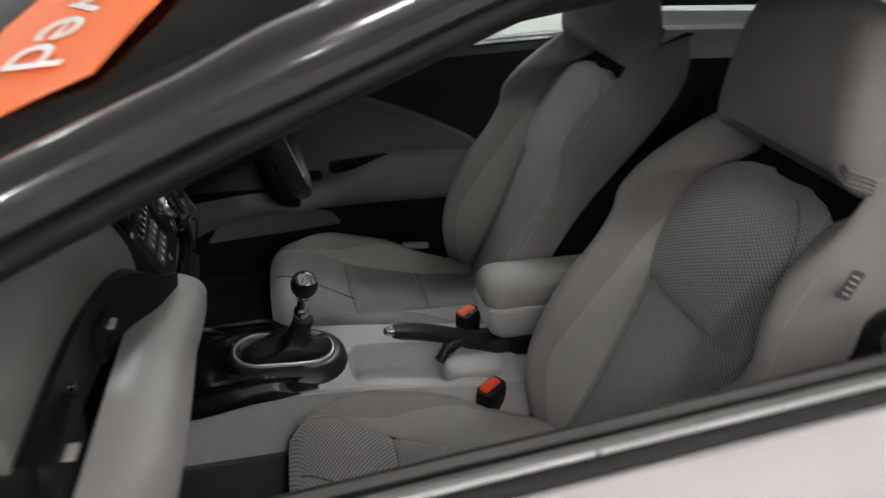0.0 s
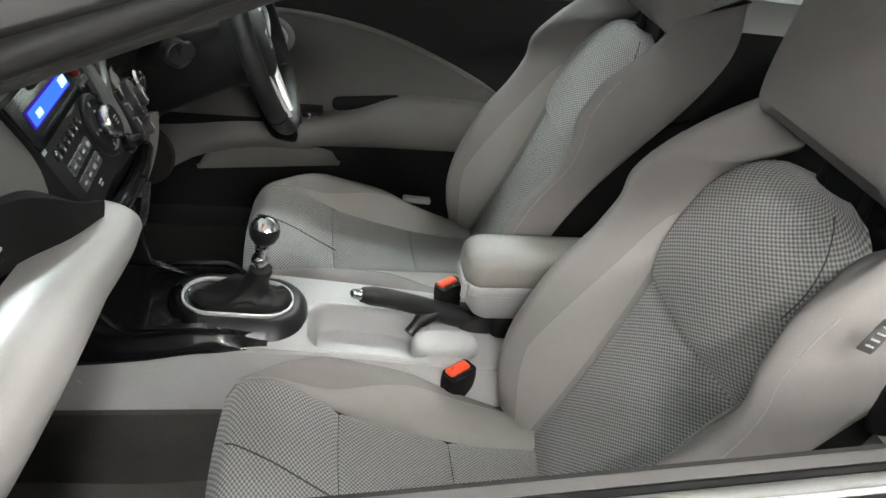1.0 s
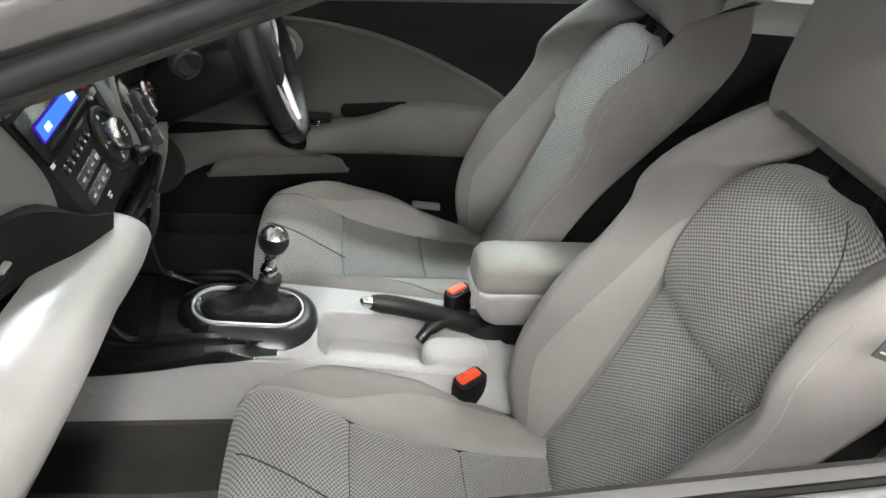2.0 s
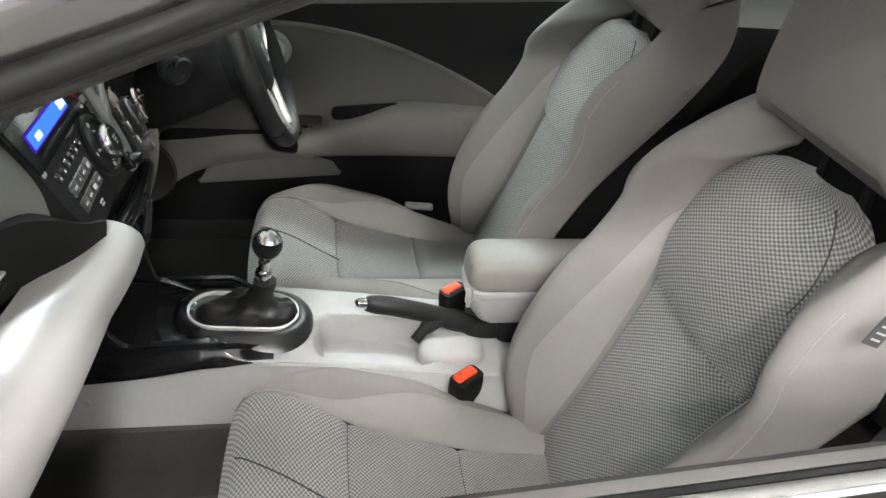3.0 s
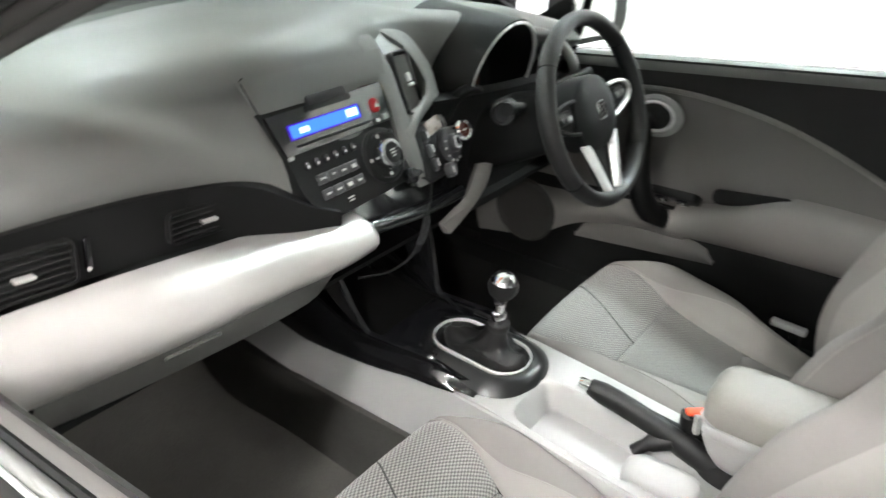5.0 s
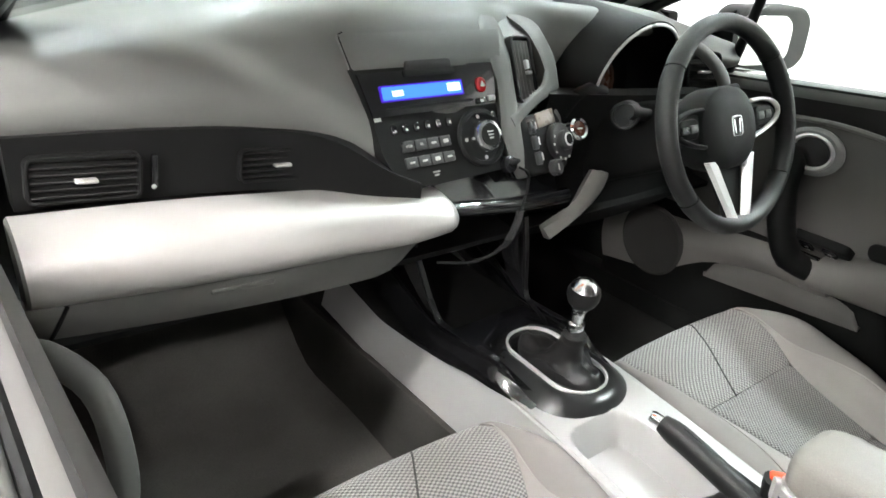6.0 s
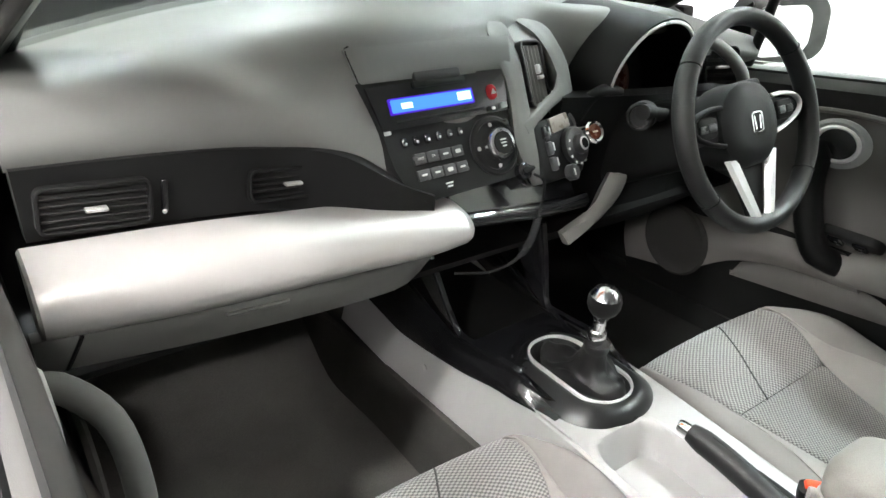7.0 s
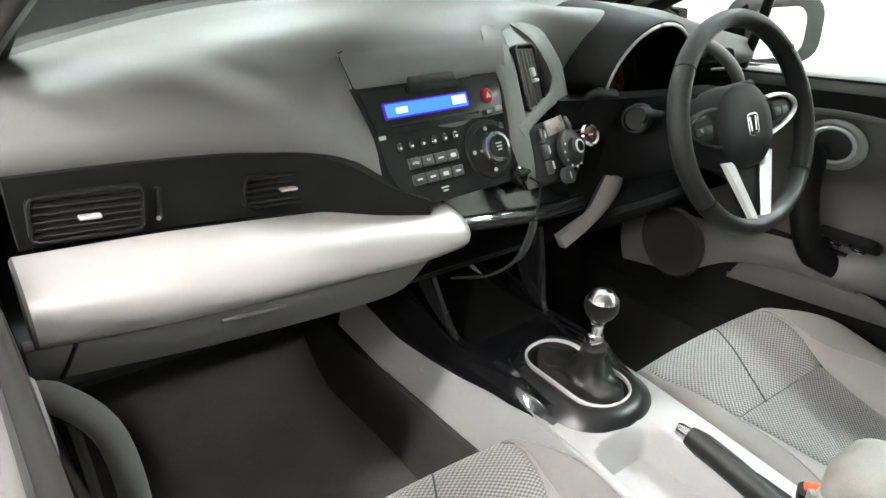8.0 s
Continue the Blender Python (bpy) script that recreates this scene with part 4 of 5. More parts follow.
    cv = part("centre_vent", hoop(0.062, 0.118, 0.014, 0.005, 0.014, vm), SATIN, dash, "upright centre air vent")
    part("vent_back", plate(0.056, 0.110, 0.012, 0.004, T(vm, 0, 0, -0.024), 0.001), BLACK, cv)
    for k in range(5):
        part("slat", box((0.0022, 0.100, 0.011), T(vm, -0.020 + 0.010 * k, 0, -0.008, 0, 22, 0), 0.0008, 1), PAD2, cv)
    part("tab", plate(0.010, 0.016, 0.003, 0.012, T(vm, 0.006, 0.008, 0.003), 0.002), ALLOY, cv)
    part("tab", plate(0.014, 0.006, 0.002, 0.012, T(vm, 0.010, -0.006, 0.003), 0.002), ALLOY, cv)
    pm = T(STACK, 0.240, -0.118, 0.004, 0, 10, 0)
    pod = part("climate_pod", plate(0.125, 0.105, 0.02, 0.04, pm, 0.006), BLACK, dash, "black climate control pod")
    part("small_screen", plate(0.056, 0.026, 0.003, 0.003, T(pm, 0.012, 0.042, 0.003, 0, 0, 6), 0.001), AMBER2, pod, "small display with a beige reflection in its colour")
    for k in range(3):
        part("climate_key", plate(0.014, 0.023, 0.003, 0.010, T(pm, -0.035 + 0.001 * k, 0.030 - 0.027 * k, 0.006), 0.002), SATIN, pod)
        # thin bright plate stands for a glint along the key
        part("key_glint", plate(0.003, 0.014, 0.001, 0.001, T(pm, -0.0275 + 0.001 * k, 0.032 - 0.027 * k, 0.0072), 0.0003, 2), ALLOY, pod)
    part("climate_dial", turned([(0.033, 0), (0.033, 0.010), (0.030, 0.013), (0.018, 0.014), (0.0175, 0.022), (0.014, 0.025), (0.002, 0.025)], T(pm, 0.033, -0.003, 0.002), 36), SATIN, pod, "round climate dial")
    part("dial_cap", turned([(0.0125, 0.0), (0.0120, 0.0022), (0.010, 0.0026), (0.002, 0.0026)], T(pm, 0.033, -0.003, 0.026), 28), ALLOY, pod)
    part("dial_face", turned([(0.0095, 0.0), (0.009, 0.002), (0.001, 0.002)], T(pm, 0.033, -0.003, 0.0272), 24), BLACK, pod)
    for k in range(6):
        a = radians(140 + 32 * k)
        part("dial_mark", plate(0.005, 0.004, 0.001, 0.001, T(pm, 0.030 + 0.026 * math.cos(a), -0.010 + 0.026 * math.sin(a), 0.0155), 0.0003, 2), WHITE, pod)
    part("low_dial", turned([(0.014, 0), (0.014, 0.012), (0.011, 0.015), (0.002, 0.015)], T(pm, 0.004, -0.046, 0.002), 28), SATIN, pod)
    part("dial_mark", plate(0.003, 0.012, 0.001, 0.001, T(pm, 0.000, -0.046, 0.018), 0.0003, 2), WHITE, pod)

    # instrument cowl: a black tunnel with a bright rim
    cx, cz = 0.356, 0.945
    def cowl(r0, r1, y0, y1, name, mat, thick, lab, a0=-0.30, a1=1.30):
        def f(u, v):
            a = math.pi * (a0 + (a1 - a0) * u)
            r = r0 + (r1 - r0) * v
            return (cx + (1.04 * r) * math.cos(a) - 0.03 * v, y0 + (y1 - y0) * v - 0.03 * math.sin(a) * (1 - v), cz + r * math.sin(a) * 1.02)
        return part(name, slab(f, 40, 8, thick), mat, dash, lab)
    hood = cowl(0.104, 0.128, 0.695, 0.86, "instrument_cowl", BLACK, 0.008, "black instrument cowl")
    rim_pts = []
    for k in range(41):
        a = math.pi * (-0.22 + 1.44 * k / 40)
        rim_pts.append((cx + 0.1055 * 1.04 * math.cos(a), 0.694 - 0.03 * math.sin(a), cz + 0.1055 * math.sin(a) * 1.02))
    part("cowl_rim", sweep(rim_pts, 0.0035, 8), ALLOY, hood, "bright thin cowl rim")
    part("gauge_face", turned([(0.112, 0.0), (0.112, 0.004), (0.002, 0.004)], frame_at((cx - 0.02, 0.80, cz), (1, 0, 0), (0, 0.3, 1)), 36), BLACK, hood, "dark instrument face")
    # brown disc stands for an amber reflection in the cowl
    part("gauge_reflection", turned([(0.06, 0.0), (0.058, 0.006), (0.05, 0.007), (0.048, 0.003), (0.002, 0.003)], frame_at((cx - 0.01, 0.795, cz - 0.01), (1, 0, 0), (0, 0.3, 1)), 36), AMBER, hood, "brown instrument reflection")
    # driver's side vent and lower silver blade
    air_vent(dash, frame_at((0.60, 0.715, 0.935), (0.85, -0.5, 0), (0.25, 0.2, 0.95)), 0.075, 0.085, 5, (0, 0))
    part("vent_arch", sweep(smooth_path([(0.50, 0.735, 1.005), (0.56, 0.70, 0.985), (0.615, 0.675, 0.93), (0.635, 0.67, 0.86)], 20), 0.013, 12), PAD2, dash)
    part("silver_blade", ribbon_at([(0.150, 0.700, 0.676), (0.186, 0.692, 0.700), (0.208, 0.686, 0.726), (0.222, 0.683, 0.756), (0.246, 0.684, 0.788)],
                                   [(0.152, 0.702, 0.674), (0.191, 0.696, 0.695), (0.232, 0.690, 0.718), (0.270, 0.687, 0.746), (0.292, 0.690, 0.782)]), BLADE, dash, "satin grey blade below the pod")
    part("gloss_bar", sweep(smooth_path([(-0.13, 0.655, 0.792), (-0.05, 0.652, 0.782), (0.06, 0.655, 0.768), (0.17, 0.668, 0.757)], 20), [0.014] * 21, 14, 1.0), GLOSS, dash, "gloss black bar below the radio")
    part("ash_tray", slab(lambda u, v: (-0.12 + 0.27 * u, 0.672 + 0.02 * v, 0.790 - 0.02 * u + 0.045 * v), 8, 4, 0.03), GLOSS, dash)
    part("power_socket", turned([(0.014, 0), (0.014, 0.012), (0.010, 0.014), (0.002, 0.014)], T(STACK, 0.140, -0.140, 0.002), 20), GLOSS, dash)
    # start button and column
    sb = frame_at((0.187, 0.672, 0.879), (1, 0, 0), (0, 0.45, 0.9))
    st = part("start_button", turned([(0.020, -0.02), (0.021, 0.002), (0.018, 0.006), (0.0145, 0.004), (0.014, 0.0)], sb, 32), CHROME, dash, "chrome-ringed start button")
    part("button_cap", turned([(0.014, -0.004), (0.0135, 0.003), (0.002, 0.004)], sb, 28), AMBER, st)
    part("button_word", plate(0.012, 0.003, 0.001, 0.001, T(sb, 0, 0, 0.0048), 0.0003, 2), WHITE, st)
    part("pod_arch", sweep(smooth_path([(0.185, 0.715, 0.895), (0.205, 0.705, 0.928), (0.240, 0.70, 0.940), (0.275, 0.70, 0.930)], 14), 0.012, 12), BLACK, dash)
    return dash


def letters(parent, text, size, m, mat):
    cu = bpy.data.curves.new("letters", "FONT")
    cu.body, cu.size, cu.extrude, cu.align_x, cu.align_y = text, size, 0.0003, "CENTER", "CENTER"
    ob = bpy.data.objects.new("letters", cu)
    me = bpy.data.meshes.new_from_object(ob)
    bpy.data.objects.remove(ob)
    me.transform(m)
    me.materials.append(mat)
    o = new("letters", me)
    o.parent = parent
    if parent.type == "EMPTY":
        o.matrix_parent_inverse = Matrix.Translation(-parent.location)
    return o


dashboard()


# ---- steering column and wheel ----
WH = frame_at((0.346, 0.474, 0.915), (1, 0, 0), (0, 0.33, 0.94))


def steering_wheel():
    w = thing("steering_wheel", (0.342, 0.474, 0.913), "black leather three-spoke steering wheel with alloy spokes", "steering wheel")
    n, R = 96, 0.172
    rings = []
    for k in range(n):
        a = 2 * math.pi * k / n
        c = Vector((R * math.cos(a), R * math.sin(a), 0))
        o = c.normalized()
        g = 1.0 - 0.10 * sum(math.exp(-(((a - b + math.pi) % (2 * math.pi) - math.pi) / 0.012) ** 2) for b in (radians(38), radians(142), radians(218), radians(322)))
        thumb = 1 + 0.12 * sum(math.exp(-(((a - b + math.pi) % (2 * math.pi) - math.pi) / 0.3) ** 2) for b in (radians(20), radians(160)))
        rings.append([WH @ (c + o * (0.0145 * g * thumb * math.cos(t)) + Vector((0, 0, 0.0185 * g * math.sin(t)))) for t in (2 * math.pi * q / 16 for q in range(16))])
    rings.append(rings[0])
    rim = part("rim", loft(rings, caps=False), LEATHER, w, "black leather rim")
    for b in (38, 142, 218, 322):
        a = radians(b)
        pts = [WH @ Vector(((R + 0.0150 * math.cos(t)) * math.cos(a), (R + 0.0150 * math.cos(t)) * math.sin(a), 0.0188 * math.sin(t))) for t in (2 * math.pi * q / 20 for q in range(21))]
        part("rim_seam", sweep(pts, 0.0012, 6), BLACK, rim)
    part("airbag_cover", loft([[WH @ Vector((x * k, y * k - 0.004, z)) for x, y in ring_shape(0.158, 0.142, 0.066, 10)] for k, z in ((0.95, -0.06), (1.0, -0.045), (1.0, -0.014), (0.96, -0.002), (0.82, 0.006), (0.5, 0.010), (0.08, 0.011))]), BLACK, w, "round black airbag cover")
    bm = T(WH, 0.002, -0.002, 0.0125)
    badge = part("badge", hoop(0.030, 0.036, 0.007, 0.0030, 0.003, bm), CHROME, w, "chrome maker's badge")
    part("badge_bar", box((0.0040, 0.024, 0.002), T(bm, -0.007, 0, -0.001, 0, 0, 6), 0.0006, 1), CHROME, badge)
    part("badge_bar", box((0.0040, 0.024, 0.002), T(bm, 0.007, 0, -0.001, 0, 0, -6), 0.0006, 1), CHROME, badge)
    for s in (-1, 1):
        # side spoke: black arm, bright U round the key pad
        part("side_spoke", slab(lambda u, v: WH @ Vector((s * (0.060 + 0.105 * u), -0.020 + 0.052 * v * (1 - 0.15 * u), -0.012 + 0.006 * u + 0.004 * math.sin(math.pi * v))), 8, 6, 0.014 * s), BLACK, w)
        part("bright_frame", sweep(smooth_path([WH @ Vector((s * x, y, -0.004 + 0.03 * (x - 0.07))) for x, y in ((0.070, 0.034), (0.105, 0.034), (0.138, 0.026), (0.150, 0.010), (0.138, -0.006), (0.105, -0.020), (0.072, -0.028))], 26), [0.0062] * 27, 10, 0.6), ALLOY if s > 0 else BLACK, w, "key surround")
        kp = part("key_pad", plate(0.050, 0.034, 0.010, 0.008, T(WH, s * 0.108, 0.006, -0.003, 0, 0, 0), 0.003), BLACK, w, "black switch pad")
        for k in range(2):
            part("wheel_key", plate(0.020, 0.013, 0.003, 0.004, T(WH, s * (0.098 + 0.022 * k), 0.006, -0.0005, 0, 0, 0), 0.0015), SATIN, kp)
        part("low_spoke", loft([[WH @ Vector((s * (x0 + (x1 - x0) * q) + dx, -0.055 - 0.105 * q, z - 0.022 + 0.008 * q)) for dx, z in ((-0.014 + 0.004 * q, 0.012), (-0.010 + 0.003 * q, 0.020), (0.0, 0.0225), (0.010 - 0.003 * q, 0.020), (0.014 - 0.004 * q, 0.012), (0.0, 0.004))] for x0, x1, q in ((0.056, 0.018, k / 8) for k in range(9))]), ALLOY, w, "bright lower spoke")
    part("spoke_filler", loft([[WH @ Vector((x * (1 - 0.6 * q), -0.05 - 0.11 * q, z - 0.022 + 0.006 * q)) for x, z in ((-0.045, 0.006), (0.045, 0.006), (0.045, -0.004), (-0.045, -0.004))] for q in (0, 0.5, 1.0)]), BLACK, w)
    return w


steering_wheel()


def steering_column():
    c = thing("steering_column", (0.345, 0.60, 0.88), "black steering column shroud with control stalks", "steering column")
    ax = (Vector((0.345, 0.78, 0.80)) - Vector((0.346, 0.50, 0.905)))
    rings = []
    for k in range(9):
        q = k / 8
        p = Vector((0.346, 0.498, 0.902)) + ax * q
        w, h = 0.135 + 0.035 * q, 0.10 + 0.05 * q
        rings.append([p + Vector((x, 0.36 * z, z)) for x, z in ring_shape(w, h, 0.045, 6)])
    part("shroud", loft(rings), BLACK, c, "black column shroud")
    m = frame_at((0.243, 0.622, 0.912), (0.35, 0.9, 0), (0, 0, 1))
    part("stalk", sweep([(0.30, 0.60, 0.905), (0.262, 0.606, 0.914), (0.236, 0.598, 0.922), (0.215, 0.592, 0.926)], [0.012, 0.012, 0.014, 0.013], 14), BLACK, c, "black control stalk")
    part("stalk_ring", turned([(0.024, -0.03), (0.025, 0.004), (0.022, 0.008), (0.018, 0.006), (0.017, -0.004), (0.002, -0.006)], frame_at((0.236, 0.612, 0.912), (0.45, -0.88, 0.0), (0.08, 0.05, 0.99)), 32), BLACK, c, "black ignition collar")
    part("collar_core", turned([(0.016, -0.006), (0.016, -0.002), (0.002, -0.002)], frame_at((0.236, 0.612, 0.912), (0.45, -0.88, 0.0), (0.08, 0.05, 0.99)), 24), VOID, c)
    part("collar_ring", turned([(0.0215, 0.004), (0.023, 0.008), (0.0205, 0.0095), (0.0185, 0.006), (0.0185, -0.02)], frame_at((0.236, 0.612, 0.912), (0.45, -0.88, 0.0), (0.08, 0.05, 0.99)), 32), SATIN, c, "black ring of the ignition collar")
    part("stalk", sweep([(0.41, 0.60, 0.925), (0.455, 0.585, 0.935), (0.50, 0.57, 0.94)], [0.010, 0.010, 0.012], 12), BLACK, c)
    return c


steering_column()


# ---- centre console ----
def con_top(y):
    return curve1([(-0.12, 0.475), (0.05, 0.485), (0.17, 0.50), (0.36, 0.522), (0.5, 0.530), (0.65, 0.540), (0.80, 0.560), (0.95, 0.60)])(y)


def console():
    con = thing("centre_console", (0, 0.45, 0.25), "light grey centre console with gloss black trim", "console")

    edge = curve1([(-0.12, 0.475), (0.05, 0.485), (0.17, 0.50), (0.36, 0.522), (0.45, 0.530), (0.54, 0.532), (0.64, 0.520), (0.72, 0.515), (0.80, 0.514), (0.88, 0.530), (1.0, 0.565)])

    def side(s):
        def f(u, v):
            y = 1.00 - 1.12 * u
            hi = edge(y)
            x = 0.108 + 0.030 * (1 - v) + 0.028 * max(0, (y - 0.5) / 0.5)
            lo = 0.415 + 0.05 * max(0, (y - 0.75) / 0.25)
            return (s * x, y, lo + (hi - lo) * v)
        return f

    for s in (-1, 1):
        part("side_panel", slab(side(s), 28, 6, -0.012 * s), GREY, con, "light grey console side")
        part("carpet_side", slab(lambda u, v: (s * (0.185 - 0.018 * v), 1.40 - 1.5 * u, 0.22 + 0.215 * v), 12, 3, 0.012), CARPET2 if s < 0 else CARPET_SHADE, con, "carpeted tunnel side")
        # gloss black rail from the dash down to the gear surround
        rail = [(s * 0.130, 0.742, 0.735), (s * 0.122, 0.726, 0.69), (s * 0.110, 0.695, 0.605), (s * 0.104, 0.668, 0.566), (s * 0.100, 0.62, 0.562), (s * 0.097, 0.57, 0.563), (s * 0.092, 0.53, 0.562)]
        if s > 0:
            rail = [(0.098, 0.690, 0.72), (0.095, 0.676, 0.66), (0.088, 0.662, 0.59), (0.086, 0.65, 0.566), (0.085, 0.625, 0.558), (0.082, 0.60, 0.550), (0.078, 0.57, 0.540)]
        path = smooth_path(rail, 40)
        rings = []
        for k, p in enumerate(path):
            q = min(1.0, k / 22)
            deep, half = 0.11 * (1 - q) + 0.012 * q, 0.008 * (1 - q) + 0.006 * q
            rings.append([p + Vector((half * cx, deep * cy_, 0.4 * deep * cy_ * q)) for cx, cy_ in ((-1, 1), (-1, 0.06), (-0.6, 0), (0.6, 0), (1, 0.06), (1, 1))])
        part("gloss_rail", loft(rings), GLOSS, con, "gloss black console rail")

        def skirt(u, v):
            y = 0.98 - 0.54 * u
            e = min(1.0, max(0.0, (0.53 - y) / 0.085))
            e = e * e * (3 - 2 * e)
            zt = curve1([(0.41, 0.556), (0.46, 0.562), (0.52, 0.566), (0.60, 0.561), (0.67, 0.557), (0.80, 0.60), (0.98, 0.68)])(y)
            zb = edge(y) - 0.004
            x = 0.098 + 0.020 * math.sin(v * math.pi / 2) ** 1.5 + 0.028 * max(0, (y - 0.5) / 0.5) - 0.012 * e
            zt = zt * (1 - e) + (zb + 0.004) * e
            return (s * x, y, zt + (zb - zt) * v)
        part("gloss_skirt", slab(skirt, 40, 8, 0.008 * s), GLOSS, con, "black trim beside the gear surround")
    part("gear_deck", slab(lambda u, v: ((-0.095 + 0.185 * u) * (0.52 + 0.48 * min(1, v * 2.6)), 0.405 + 0.265 * v, 0.533 + 0.014 * min(1, v * 2)), 8, 10, 0.01), GLOSS, con, "gloss black deck before the gear lever")
    part("cubby_floor", slab(lambda u, v: (-0.10 + 0.20 * u, 0.58 + 0.45 * v, 0.545 + 0.02 * v * v), 6, 8, 0.02), BLACK, con, "black open cubby")
    part("cubby_back", slab(lambda u, v: (-0.16 + 0.32 * u, 0.98 - 0.20 * v, 0.54 + 0.28 * v), 6, 6, 0.02), BLACK, con)

    # top with a sunken tray, in one sheet
    def top(u, v):
        x, y = -0.112 + 0.224 * u, -0.14 + 0.74 * v
        r = (abs((x + 0.034) / 0.0665) ** 5 + abs((y - 0.260) / 0.112) ** 5) ** 0.2
        q = min(1.0, max(0.0, (1.0 - r) / 0.17))
        edge = max(0.0, (abs(x) - 0.104) / 0.008)
        return (x, y, con_top(y) - 0.054 * q * q * (3 - 2 * q) + 0.0018 * math.exp(-((r - 1.04) / 0.035) ** 2) - 0.004 * edge * edge)
    part("top_panel", slab(top, 72, 150, 0.004), GREY, con, "light grey console top with a sunken tray")
    part("brake_cover", loft([[(-0.055 + x * k, 0.118 + y * k, z) for x, y in ring_shape(0.062, 0.125, 0.028, 8)] for k, z in ((1.0, 0.480), (1.0, 0.494), (0.96, 0.503), (0.85, 0.509), (0.5, 0.512), (0.1, 0.513))]), GREY, con, "light grey rounded cover beside the brake", 60)
    part("brake_slot", plate(0.040, 0.21, 0.018, 0.02, frame_at((0.062, 0.115, 0.4985), (1, 0, 0), (0, 1, 0.09)), 0.003), BLACK, con)
    m = frame_at((0.006, 0.496, 0.548), (1, 0, 0), (0, 1, 0.06))
    part("gear_surround", loft([[m @ Vector((x * k * w, y * k, z)) for x, y in ring_shape(0.146, 0.234, 0.070, 12)] for k, w, z in ((1.09, 1.30, -0.038), (1.09, 1.28, -0.028), (1.07, 1.20, -0.016), (1.03, 1.07, -0.006), (0.96, 1.01, 0.001), (0.90, 1.0, 0.004), (0.82, 1.0, 0.004), (0.78, 1.0, 0.001), (0.70, 1.0, 0.0), (0.1, 1.0, -0.002))]), SURROUND, con, "satin black oval gear surround")
    part("gear_ring", hoop(0.107, 0.195, 0.050, 0.0040, 0.012, T(m, 0, 0, 0.0075), 12), ALLOY, con, "bright silver ring")
    part("screw_cover", turned([(0.006, 0), (0.006, 0.002), (0.001, 0.0025)], frame_at((-0.1345, 0.74, 0.475), (0, -1, 0), (0, 0, 1)), 14), GREY, con)
    return con


console()


def gear_lever():
    g = thing("gear_lever", (0.0, 0.46, 0.55), "gear lever with a chrome ball knob and leather boot", "gear lever")
    k = pose(-0.002, 0.449, 0.701, 8, 0, 0)
    part("knob", turned([(0.001, 0.0262), (0.010, 0.0245), (0.018, 0.0195), (0.0238, 0.011)], k, 36), KNOB, g, "satin chrome knob top")
    part("knob_grip", turned([(0.0238, 0.0108), (0.0262, 0.002), (0.0258, -0.007), (0.022, -0.016), (0.016, -0.0225), (0.002, -0.024)], k, 36), LEATHER, g, "black leather knob wrap")
    part("neck", turned([(0.0160, -0.022), (0.0130, -0.030), (0.0105, -0.034), (0.0108, -0.042), (0.0100, -0.043), (0.0100, -0.052), (0.0140, -0.056), (0.0150, -0.064), (0.0130, -0.072), (0.012, -0.080)], k, 32), CHROME, g, "turned chrome neck")
    rings = []
    for i in range(13):
        q = i / 12
        r = curve1([(0, 0.048), (0.12, 0.047), (0.3, 0.041), (0.5, 0.030), (0.7, 0.0225), (1, 0.0190)])(q)
        st = curve1([(0, 1.85), (0.3, 1.5), (0.6, 1.1), (1, 1.0)])(q)
        z = curve1([(0, 0.0), (0.10, 0.015), (0.3, 0.020), (0.5, 0.028), (0.7, 0.049), (1, 0.078)])(q)
        y = 0.492 - 0.037 * q
        rings.append([(0.006 - 0.008 * q + r * math.cos(a) * (1 + 0.07 * math.sin(3 * a + 5 * q) * (1 - q)), y + r * st * math.sin(a) * (1 + 0.05 * math.sin(4 * a + 2) * (1 - q)),
                       0.545 + z + 0.010 * math.sin(4 * a + 7 * q) * (1 - q) ** 1.5 * min(1, q * 5) + 0.004 * math.sin(9 * a - 8 * q) * (1 - q) * min(1, q * 5)) for a in (2 * math.pi * k_ / 48 for k_ in range(48))])
    part("boot", loft(rings), LEATHER, g, "creased black leather boot", 70)
    part("boot_collar", turned([(0.0195, -0.004), (0.021, 0.002), (0.020, 0.008), (0.016, 0.009)], pose(-0.002, 0.457, 0.615, 8), 28), LEATHER, g)
    return g


gear_lever()


